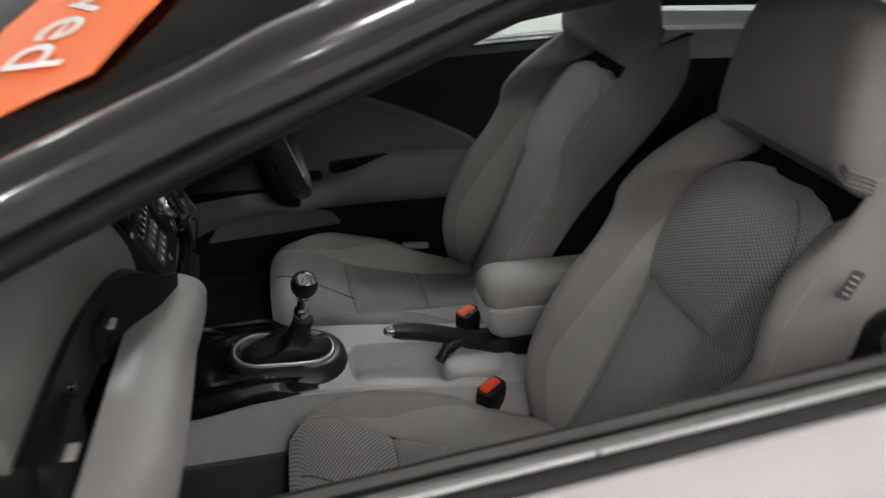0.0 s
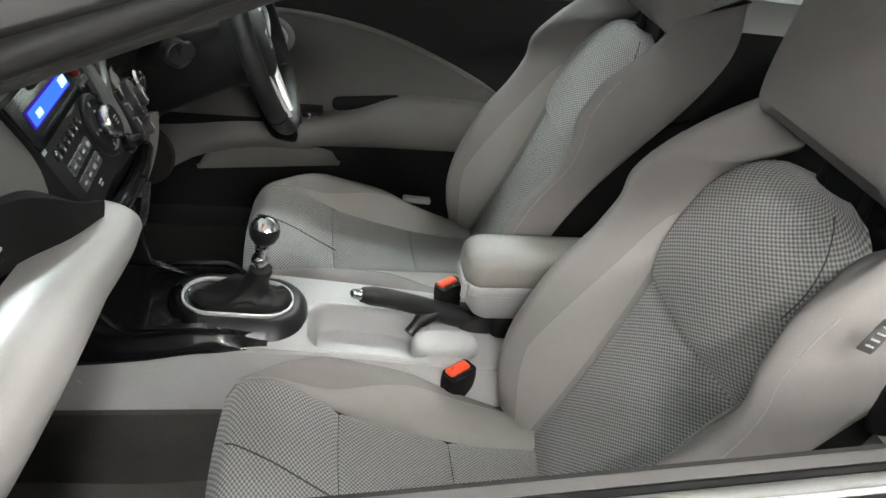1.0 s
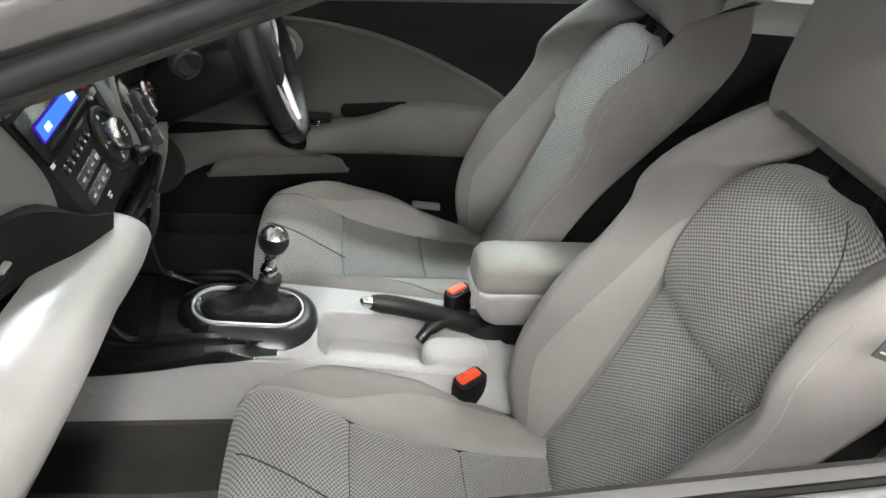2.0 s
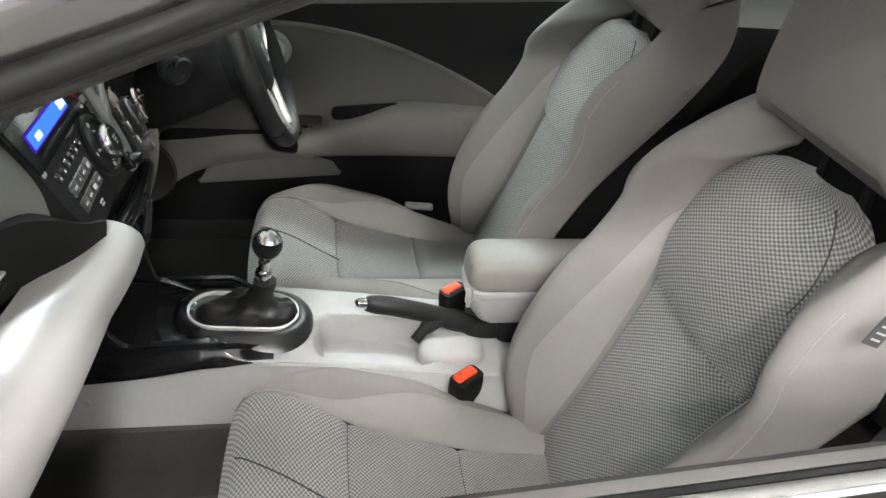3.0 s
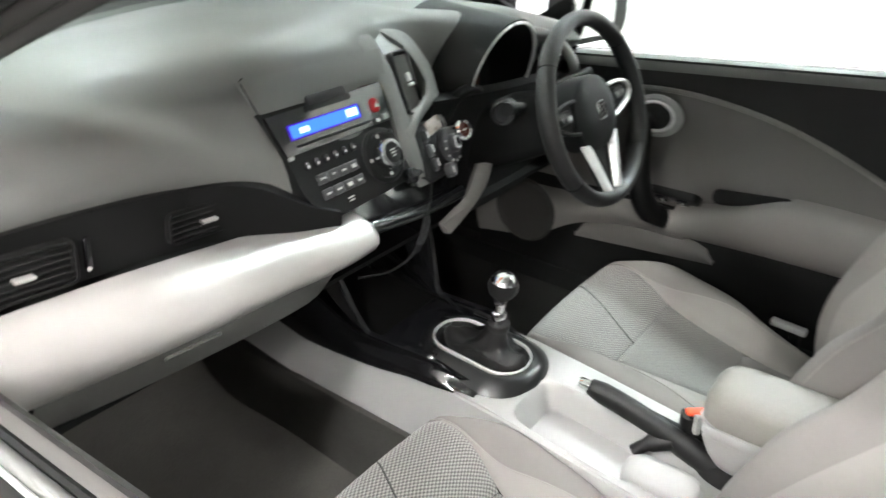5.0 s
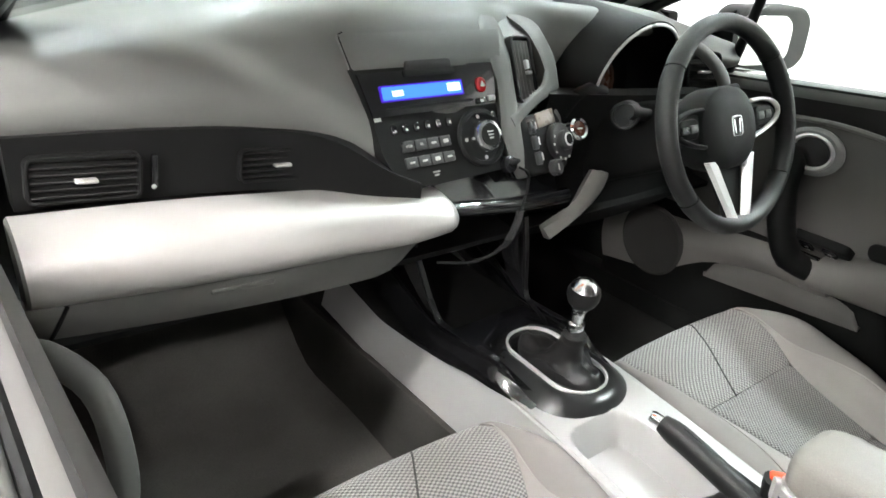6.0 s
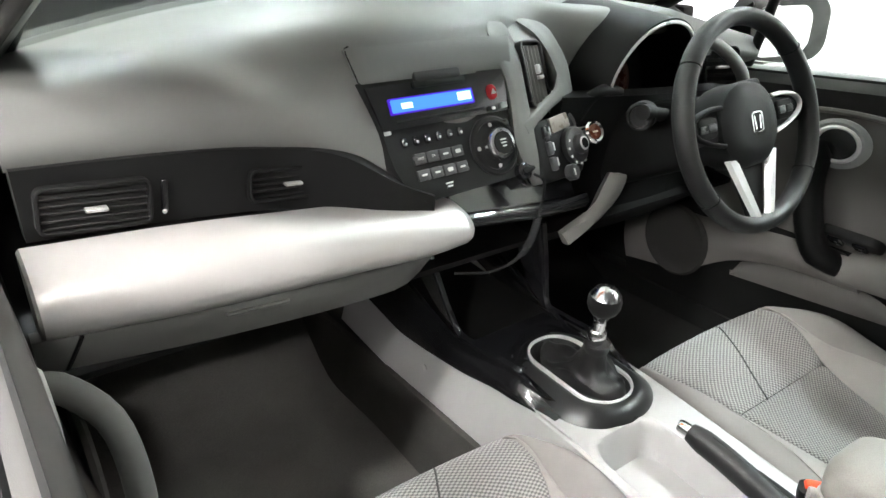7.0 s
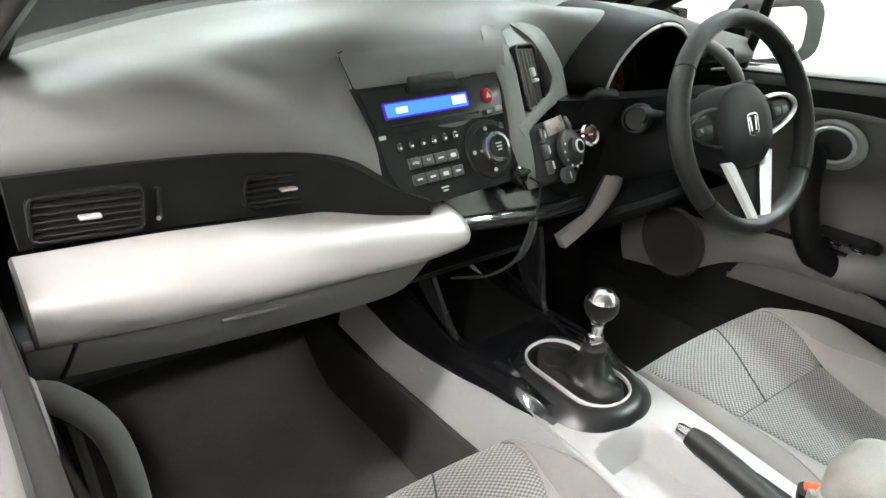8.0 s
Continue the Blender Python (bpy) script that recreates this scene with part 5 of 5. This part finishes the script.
def hand_brake():
    h = thing("hand_brake", (0.04, 0.05, 0.48), "black leather handbrake lever with a chrome button", "handbrake")
    p = smooth_path([(0.004, 0.276, 0.565), (0.008, 0.22, 0.553), (0.014, 0.15, 0.530), (0.020, 0.08, 0.502), (0.022, 0.03, 0.478), (0.022, -0.01, 0.455)], 24)
    part("grip", sweep(p, [0.0125, 0.015] + [0.0165] * 10 + [0.019] * 5 + [0.023] * 4 + [0.027] * 4, 16, 1.15), LEATHER, h, "black leather grip")
    part("button", sweep([(-0.001, 0.294, 0.570), (0.0005, 0.290, 0.569), (0.004, 0.272, 0.564)], [0.007, 0.0095, 0.0105], 16), CHROME, h, "chrome push button")
    part("seam", sweep([q + Vector((0, 0, 0.0185)) for q in p[3:16]], 0.0012, 6), BLACK, h)
    part("stay", sweep(smooth_path([(0.012, 0.130, 0.520), (0.000, 0.160, 0.508), (-0.016, 0.182, 0.490)], 8), [0.015] * 5 + [0.011] * 4, 10), LEATHER, h, "black stay under the grip")
    part("bracket", box((0.036, 0.11, 0.06), pose(0.022, 0.005, 0.455, -18), 0.012, 3), BLACK, h)
    part("gaiter", turned([(0.03, 0), (0.026, 0.02), (0.018, 0.035), (0.004, 0.036)], pose(0.020, 0.045, 0.475, -15), 20, (1.0, 1.8)), LEATHER, h)


hand_brake()


def arm_rest_box():
    a = thing("armrest_box", (0.03, 0.0, 0.5), "grey leatherette armrest box between the seats", "armrest")
    def puff(w, l, r, zs):
        return loft([[(0.022 + x * k, -0.055 + y * (1 - (1 - k) * (0.75 if y > 0 else 0.3)), z) for x, y in ring_shape(w, l, r, 8)] for k, z in zs])
    part("lid", puff(0.106, 0.29, 0.032, ((0.97, 0.612), (1.0, 0.616), (1.005, 0.634), (0.99, 0.652), (0.94, 0.662), (0.82, 0.668), (0.5, 0.671), (0.1, 0.672))), BEIGE, a, "padded leatherette lid", 60)
    part("lid_rim", puff(0.112, 0.296, 0.032, ((0.97, 0.592), (1.0, 0.595), (1.0, 0.608), (0.97, 0.611))), GREY, a, "light grey lid rim")
    part("bin", puff(0.104, 0.284, 0.028, ((0.70, 0.528), (0.78, 0.534), (0.90, 0.553), (0.98, 0.575), (1.0, 0.590))), GREY, a, "light grey storage bin")
    part("latch", plate(0.012, 0.034, 0.005, 0.008, frame_at((-0.020, 0.087, 0.600), (0.7, 0.7, 0), (0, 0, 1)), 0.002), GREY, a, "small release latch")
    part("bin_foot", box((0.08, 0.20, 0.09), pose(0.022, -0.08, 0.490), 0.02, 3), BLACK, a)


arm_rest_box()


def buckle(x, y, z, lean, label, size=1.0):
    b = thing("seat_belt_buckle", (x, y, z - 0.12), label, "seat belt buckle", "seat belt buckles")
    right = Vector((0.55, -0.82, 0.05))
    m = frame_at((x, y, z), right, Vector(lean).cross(right)) @ Matrix.Scale(size, 4)
    part("body", loft([[m @ Vector((px * k, py * k, q)) for px, py in ring_shape(0.052, 0.030, 0.009, 5)] for k, q in ((0.55, -0.125), (0.62, -0.09), (0.9, -0.05), (1.0, -0.01), (0.96, 0.004))]), BLACK, b, "black buckle body")
    part("button", plate(0.038, 0.017, 0.004, 0.01, T(m, 0, 0.004, 0.008), 0.003), RED, b, "orange red release button")
    part("slot", plate(0.034, 0.005, 0.002, 0.006, T(m, 0, -0.009, 0.0055), 0.001), GLOSS, b)


buckle(-0.122, 0.100, 0.488, (-0.30, 0.40, 0.86), "black seat belt buckle with red button beside passenger seat", 1.25)
buckle(0.046, 0.105, 0.560, (-0.25, 0.45, 0.86), "black seat belt buckle with red button before the armrest", 1.1)


# ---- seats ----
HI_C = curve1([(0, 0.172), (0.10, 0.180), (0.22, 0.166), (0.38, 0.128), (0.6, 0.100), (0.8, 0.082), (1, 0.076)])
FACE_C = curve1([(0, 0.03), (0.20, 0.04), (0.30, 0.14), (0.45, 0.36), (0.65, 0.52), (1, 0.60)])
W_C = curve1([(0, 0.180), (0.06, 0.196), (0.15, 0.215), (0.4, 0.246), (0.65, 0.240), (1, 0.212)])
TOP_C = curve1([(0, 0.470), (0.03, 0.495), (0.08, 0.507), (0.18, 0.505), (0.38, 0.478), (0.7, 0.452), (1, 0.440)])


def cushion(x, v):
    """A seat cushion's face: x across in metres from its middle, v from the front edge (0) to the back (1)."""
    y = 0.50 - 0.52 * v + 0.012 * (1 - (x / 0.2) ** 2) * (1 - v)
    hi, w = HI_C(v), W_C(v)
    a = abs(x)
    z = TOP_C(v)
    grow = curve1([(0, 0.05), (0.08, 0.2), (0.35, 0.95), (0.55, 0.95), (0.75, 0.55), (1, 0.15)])(v)
    if a > hi:
        q = min(1.0, (a - hi) / max(1e-4, w - hi))
        z += grow * curve1([(0, 0), (0.25, 0.022), (0.55, 0.044), (0.78, 0.036), (0.93, 0.006), (1, -0.025)])(q) - (1 - grow) * 0.03 * q * q - 0.030 * q * q * max(0.0, (v - 0.5) / 0.5)
    else:
        z -= 0.006 * math.cos(a / hi * math.pi / 2) * min(1, v * 4)
    return Vector((x, y, z))


def build_seat():
    seat = thing("front_seat", (-0.335, 0.2, 0.25), "grey cloth bucket seat with woven mesh centre panels", "car seat", "two front seats")
    O = Vector((-0.335, 0, 0))
    gr = lambda d: 0.006 * math.exp(-d / 0.005)

    def insert_c(v0, v1):
        def f(a, b):
            v = v0 + (v1 - v0) * b
            hi = HI_C(v)
            x = (-1 + 2 * a) * hi
            p = cushion(x, v) + O
            p.z -= gr(min(a, 1 - a) * 2 * hi) + (gr(b * (v1 - v0) * 0.52) if v0 > 0 else 0) + gr((1 - b) * (v1 - v0) * 0.52)
            return p
        return f

    for v0, v1 in ((0.0, 0.36), (0.362, 0.71), (0.712, 1.07)):
        part("cushion_panel", slab(insert_c(v0, v1), 36, 24, -0.02, (0.30, 0.52 * (v1 - v0))), WEAVE, seat, "woven mesh seat panel")
    # a shallow sewn crease across the front panel
    part("cushion_crease", sweep([cushion(0.045 - 0.095 * k / 14, 0.04 + 0.33 * k / 14) + O + Vector((0, 0, 0.0005)) for k in range(15)], 0.0016, 6), CREASE, seat, "dark sewn crease")
    for s in (-1, 1):
        def bolster_c(lo, hi_, groove):
            def f(a, b):
                b *= 1.07
                inner, w = HI_C(b), W_C(b)
                q = lo(b) + (hi_(b) - lo(b)) * a
                p = cushion(s * (inner + (w - inner) * q), b) + O
                p.z -= gr(q * (w - inner)) if groove else 0.0015 * math.exp(-(q - lo(b)) / 0.02)
                return p
            return f
        one, none = (lambda b: 1.0), (lambda b: 0.0)
        part("cushion_bolster", slab(bolster_c(FACE_C, one, False), 20, 40, -0.02 * s), CLOTH, seat, "plain grey side bolster", 60)
        part("cushion_facing", slab(bolster_c(none, FACE_C, True), 14, 40, -0.02 * s), CLOTH_PALE, seat, "paler wedge facing on the cushion", 60)
        part("bolster_piping", sweep([bolster_c(FACE_C, one, False)(0.0, k / 30) + Vector((0, 0, 0.001)) for k in range(1, 31)], 0.0014, 6), CLOTH_PALE, seat, "raised sewn seam")
        part("cushion_side", slab(lambda a, b: cushion(s * W_C(a), a) + O + Vector((s * 0.006 * math.sin(math.pi * b), 0.0, -0.15 * b)), 24, 8, 0.02 * s), CLOTH, seat)
    part("cushion_front", slab(lambda a, b: cushion((-1 + 2 * a) * 0.180, 0) + O + Vector((0, 0.010 * math.sin(math.pi * b) - 0.03 * b, -0.16 * b)), 24, 8, 0.02, (0.36, 0.16)), WEAVE, seat, "woven mesh front edge")
    part("seat_base", box((0.40, 0.42, 0.12), pose(-0.335, 0.20, 0.31), 0.03), BLACK, seat, "black seat base")

    # backrest, by height
    cy = curve1([(0.40, -0.005), (0.55, -0.078), (0.768, -0.168), (1.0, -0.262), (1.12, -0.305)])
    ins = curve1([(0.40, 0.112), (0.6, 0.126), (0.768, 0.146), (0.80, 0.156), (0.84, 0.167), (0.90, 0.172), (0.94, 0.163), (0.97, 0.142), (0.99, 0.112), (1.003, 0.07), (1.008, 0.03)])
    wid = curve1([(0.40, 0.200), (0.46, 0.222), (0.55, 0.242), (0.68, 0.257), (0.80, 0.252), (0.88, 0.252), (0.95, 0.248), (1.0, 0.234), (1.04, 0.208), (1.08, 0.165)])
    bol = curve1([(0.40, 0.03), (0.44, 0.042), (0.49, 0.075), (0.56, 0.112), (0.66, 0.132), (0.765, 0.128), (0.82, 0.106), (0.88, 0.098), (0.94, 0.114), (0.985, 0.098), (1.02, 0.066), (1.05, 0.034), (1.08, 0.012)])
    seam = lambda x: 0.768 - 0.012 * (1 - (x / 0.143) ** 2)

    def insert_b(top):
        def f(a, b):
            x0 = (-1 + 2 * a)
            if top:
                z = 0.758 + (1.007 - 0.758) * b
            else:
                z = 0.43 + (0.766 - 0.43) * b
            w = ins(z)
            x = x0 * w
            zz = z + 0.002 * (1 - x0 * x0)
            d = min(a, 1 - a) * 2 * w
            e = (b if top else 1 - b) * 0.25
            crown = 0.010 * math.cos(x0 * math.pi / 2) - gr(d)
            if top:
                crown += 0.020 * math.sin(math.pi * b ** 0.62) - 0.012 * b ** 6 - 0.006 * math.exp(-b / 0.02)
            else:
                crown -= 0.006 * math.exp(-e / 0.005)
            return Vector((x, cy(z) + crown, zz)) + O
        return f

    part("back_panel_lower", slab(insert_b(False), 40, 40, -0.02, (0.28, 0.37)), WEAVE, seat, "woven mesh backrest panel")
    part("back_panel_upper", slab(insert_b(True), 40, 30, -0.02, (0.28, 0.27)), WEAVE, seat, "woven mesh upper backrest panel")
    part("back_seam", sweep([insert_b(False)(0.02 + 0.96 * k / 24, 0.997) + Vector((0, 0.0035, 0.002)) for k in range(25)], 0.0022, 6), CREASE, seat, "dark sewn seam across the backrest")
    part("back_crease", sweep([insert_b(True)(0.16 + 0.10 * (k / 20) ** 3, 0.50 + 0.44 * k / 20) + Vector((0, 0.0002, 0)) for k in range(21)], 0.0011, 6), CREASE, seat, "dark sewn crease")

    # how far back the cloth wraps round the side: little near the hinge, far at the shoulder
    rear = curve1([(0.40, 0.015), (0.55, 0.026), (0.66, 0.034), (0.76, 0.016), (0.84, -0.018), (0.92, -0.060), (1.0, -0.092), (1.08, -0.10)])

    inner = curve1([(0.40, 0.112), (0.975, 0.112), (1.0, 0.135), (1.03, 0.158), (1.08, 0.160)])

    shoulder = curve1([(0.40, 0), (0.80, 0), (0.90, 0.020), (1.0, 0.024), (1.08, 0.008)])

    def profile(z, s):
        a, w, b, y = max(ins(z), inner(z)), wid(z), bol(z) + (shoulder(z) if s < 0 else 0), cy(z)
        return a, w, b, y

    def bolster_b(z, s, q):
        """A point on the front of a backrest bolster: q from the insert's edge (0) to the outer edge (1)."""
        a, w, b, y = profile(z, s)
        d = curve1([(0, 0.002), (0.06, 0.012 + 0.10 * b), (0.25, 0.012 + 0.42 * b), (0.48, 0.80 * b + 0.008), (0.66, b + 0.002), (0.80, b), (0.92, b * 0.86), (1.0, b * 0.60)])(q)
        return Vector((s * (a + 0.001 + q * (w - a)), y + d, z - d * 0.30)) + O

    for s in (-1, 1):
        rings = []
        for k in range(61):
            z = 0.42 + 0.66 * k / 60
            a, w, b, y = profile(z, s)
            e = rear(z)
            tail = ((w + 0.007, e + 0.35 * (0.6 * b - e)), (w + 0.006, e + 0.012), (w - 0.006, e + 0.001), (w - 0.03, e - 0.006), (a, min(e, -0.03) - 0.01), (a, -0.02))
            rings.append([bolster_b(z, s, j / 22) for j in range(23)] + [Vector((s * x, y + d, z - d * 0.30)) + O for x, d in tail])
        part("back_bolster", loft(rings), CLOTH, seat, "plain grey backrest bolster", 65)

        def cover(u, v):
            z = 0.44 + 0.44 * u
            a, w, b, y = profile(z, s)
            d = rear(z) + 0.006 + (-0.105 - rear(z)) * v
            return Vector((s * (w - 0.003 - 0.012 * v), y + d, z - d * 0.30)) + O
        part("recliner_cover", slab(cover, 16, 6, 0.02 * s), BLACK, seat, "black plastic side cover")

        def facing(u, v):
            z = 0.431 + 0.44 * v
            wide = 0.56 * ((1 - v) ** 0.62 + 0.005) * (0.30 + 0.70 * min(1.0, v / 0.4) ** 0.8)
            return bolster_b(z, s, 0.01 + u * wide) + Vector((s * -0.0008, 0.0022, 0.0006))
        part("bolster_facing", slab(facing, 14, 40, -0.006 * s), CLOTH_PALE, seat, "paler wedge facing inside the bolster", 60)
        ridge = []
        for k in range(30):
            z = 0.46 + 0.54 * k / 29
            a, w, b, y = profile(z, s)
            ridge.append(Vector((s * (a + 0.90 * (w - a)), y + b * 0.885 + 0.002, z - b * 0.885 * 0.30)) + O)
        part("bolster_stitch", sweep(ridge, 0.0010, 6), STITCH, seat, "pale stitched seam")
    part("seat_back_shell", slab(lambda a, b: Vector(((-1 + 2 * a) * (wid(0.42 + 0.6 * b) - 0.02), cy(0.42 + 0.6 * b) - 0.085, 0.42 + 0.6 * b)) + O, 8, 12, 0.03), BLACK, seat, "black seat back shell")
    # head restraint with an arched lower edge
    rings = []
    for k in range(31):
        q = k / 30
        w = curve1([(0, 0.150), (0.05, 0.162), (0.15, 0.167), (0.5, 0.152), (0.8, 0.130), (0.93, 0.105), (1, 0.06)])(q)
        d = curve1([(0, 0.10), (0.15, 0.125), (0.6, 0.115), (0.9, 0.085), (1, 0.05)])(q)
        y = -0.288 + 0.020 * q
        rr = min(d, 2 * w) * 0.38
        rings.append([Vector((x, y + yy, 1.026 + 0.257 * q + 0.074 * max(0.0, 1 - (x / 0.165) ** 2) * (1 - q) ** 2.5)) + O for x, yy in ring_shape(2 * w, d, rr, 8)])
    head = part("head_restraint", loft(rings), CLOTH, seat, "plain grey integrated head restraint", 65)
    part("head_seam", sweep([Vector((-0.128 + 0.022 * (k / 14) ** 3, -0.238 + 0.004 * k / 14, 1.07 + 0.19 * k / 14)) + O for k in range(15)], 0.0015, 6), STITCH, head)
    for k in range(2):
        part("head_post", sweep([Vector((-0.045 + 0.09 * k, -0.30, 0.98)) + O, Vector((-0.045 + 0.09 * k, -0.295, 1.10)) + O], 0.007, 10), BLACK, head)
    # black box added to darken the gap under the head restraint
    part("gap_backing", box((0.20, 0.03, 0.16), T(Matrix.Translation(O), 0, -0.335, 1.04, 16), 0.01), BLACK, seat)
    return seat


SEAT = build_seat()
copy_thing(SEAT, pose(0.335, 0.2, 0.25))

# things on the passenger seat alone
tag = thing("seat_label", (-0.60, -0.08, 0.93), "small printed label sewn to the seat side", "label")
tm = frame_at((-0.6025, -0.170, 0.983), (0, -0.94, -0.35), (0, -0.35, 0.94))
part("cloth", plate(0.022, 0.040, 0.002, 0.0015, tm, 0.0005), CREASE, tag)
for k in range(4):
    part("print_line", plate(0.012, 0.0022, 0.0006, 0.0006, T(tm, 0, 0.012 - 0.008 * k, 0.0006), 0.0002, 2), TAG, tag)
cover = thing("recline_cover", (-0.60, -0.22, 0.85), "black recline cover with a grey knob on the seat side", "seat cover")
part("shell", plate(0.10, 0.10, 0.035, 0.02, frame_at((-0.600, -0.272, 0.885), (0, -1, 0), (0, -0.2, 0.95)), 0.006), BLACK, cover)
part("knob", turned([(0.026, 0), (0.026, 0.010), (0.020, 0.016), (0.002, 0.017)], frame_at((-0.602, -0.278, 0.89), (0, -1, 0), (0, 0, 1)), 24), PAD2, cover, "round grey knob")
guide = thing("belt_guide", (-0.50, -0.24, 1.03), "pleated grey belt guide strap on the seat shoulder", "belt guide")
for k in range(4):
    part("pleat", sweep([(-0.482, -0.222, 1.092 - 0.006 * k), (-0.505, -0.214, 1.090 - 0.006 * k), (-0.530, -0.235, 1.086 - 0.006 * k)], 0.0028, 8), CLOTH, guide)

lever = thing("seat_lever", (0.607, 0.093, 0.40), "small pale lever beside the driver's seat", "lever")
part("paddle", box((0.022, 0.075, 0.014), pose(0.607, 0.093, 0.430, 4), 0.005, 3), GREY, lever)
part("stem", box((0.012, 0.02, 0.05), pose(0.607, 0.075, 0.400), 0.003), BLACK, lever)


# ---- loose things ----
def coiled_cable():
    c = thing("charger_cable", (0.03, 0.65, 0.70), "thin black coiled cable hanging from the power socket", "cable")
    part("plug", turned([(0.007, 0), (0.0075, 0.004), (0.005, 0.012), (0.003, 0.018), (0.001, 0.018)], T(STACK, 0.143, -0.138, 0.014), 18), SATIN, c, "small black plug")
    part("lead", sweep(smooth_path([(0.012, 0.632, 0.848), (0.030, 0.628, 0.835), (0.036, 0.634, 0.80), (0.033, 0.640, 0.766)], 20), 0.0022, 8), BLACK, c)
    spine = smooth_path([(0.033, 0.640, 0.766), (0.028, 0.642, 0.74), (0.018, 0.645, 0.715), (0.006, 0.648, 0.698)], 160)
    coil = [p + Vector((0.006 * math.cos(k * 0.72), 0.006 * math.sin(k * 0.72), 0)) for k, p in enumerate(spine)]
    part("coil", sweep(coil, 0.0013, 6), SATIN, c, "tight coil")
    part("tail", sweep(smooth_path([(0.006, 0.648, 0.698), (-0.02, 0.655, 0.684), (-0.06, 0.665, 0.678), (-0.105, 0.69, 0.68)], 16), 0.003, 8), VOID, c)


coiled_cable()


def floor_mat():
    m = thing("floor_mat", (-0.4, 0.95, 0.26), "charcoal carpet floor mat in the passenger footwell", "floor mat")
    def f(u, v):
        x = -0.685 + 0.53 * u + 0.02 * v * (1 - u)
        y = 0.45 + 0.93 * v
        rise = max(0.0, (y + 0.9) / 2.35 - 0.82) / 0.18
        return (x, y, 0.284 + 0.40 * rise ** 1.5 + 0.004 * math.sin(6 * x + 9 * y) + 0.003 * math.sin(17 * y))
    part("carpet_sheet", slab(f, 14, 20, 0.008), MATT, m)
    part("binding", sweep([f(1.0, k / 24) for k in range(25)] + [f(1 - k / 10, 1.0) for k in range(1, 11)], 0.006, 8), BLACK, m, "black edge binding")


floor_mat()


# banner on the windscreen, read from in front of the car
def banner():
    b = thing("windscreen_banner", (-0.35, 0.70, 1.25), "orange vinyl banner with white letters on the windscreen", "banner")
    def on(u, v, lift=0.0):
        x = -0.560 + 0.50 * u
        y = 0.642 - 0.30 * u + 0.08 * u * u + 0.20 * v
        hw = 0.64
        q = (x / hw)
        y0, y1 = 1.36 - 0.34 * q * q, 0.36 - 0.10 * q * q
        t = (y0 - y) / (y0 - y1)
        z = (1.02 - 0.01 * q * q) * (1 - t) + (1.395 - 0.035 * q * q) * t + 0.035 * math.sin(math.pi * t)
        return Vector((x, y, z + 0.012 + lift))
    sheet = part("sheet", slab(lambda u, v: on(u, v), 24, 6, 0.0015), ORANGE, b)
    o, xr, yu = on(0.25, 0.46, 0.0016), on(0.12, 0.46) - on(0.38, 0.46), on(0.25, 0.1) - on(0.25, 0.8)
    letters(sheet, "oved", 0.10, frame_at(o, xr, yu), BANNERWHITE)


banner()
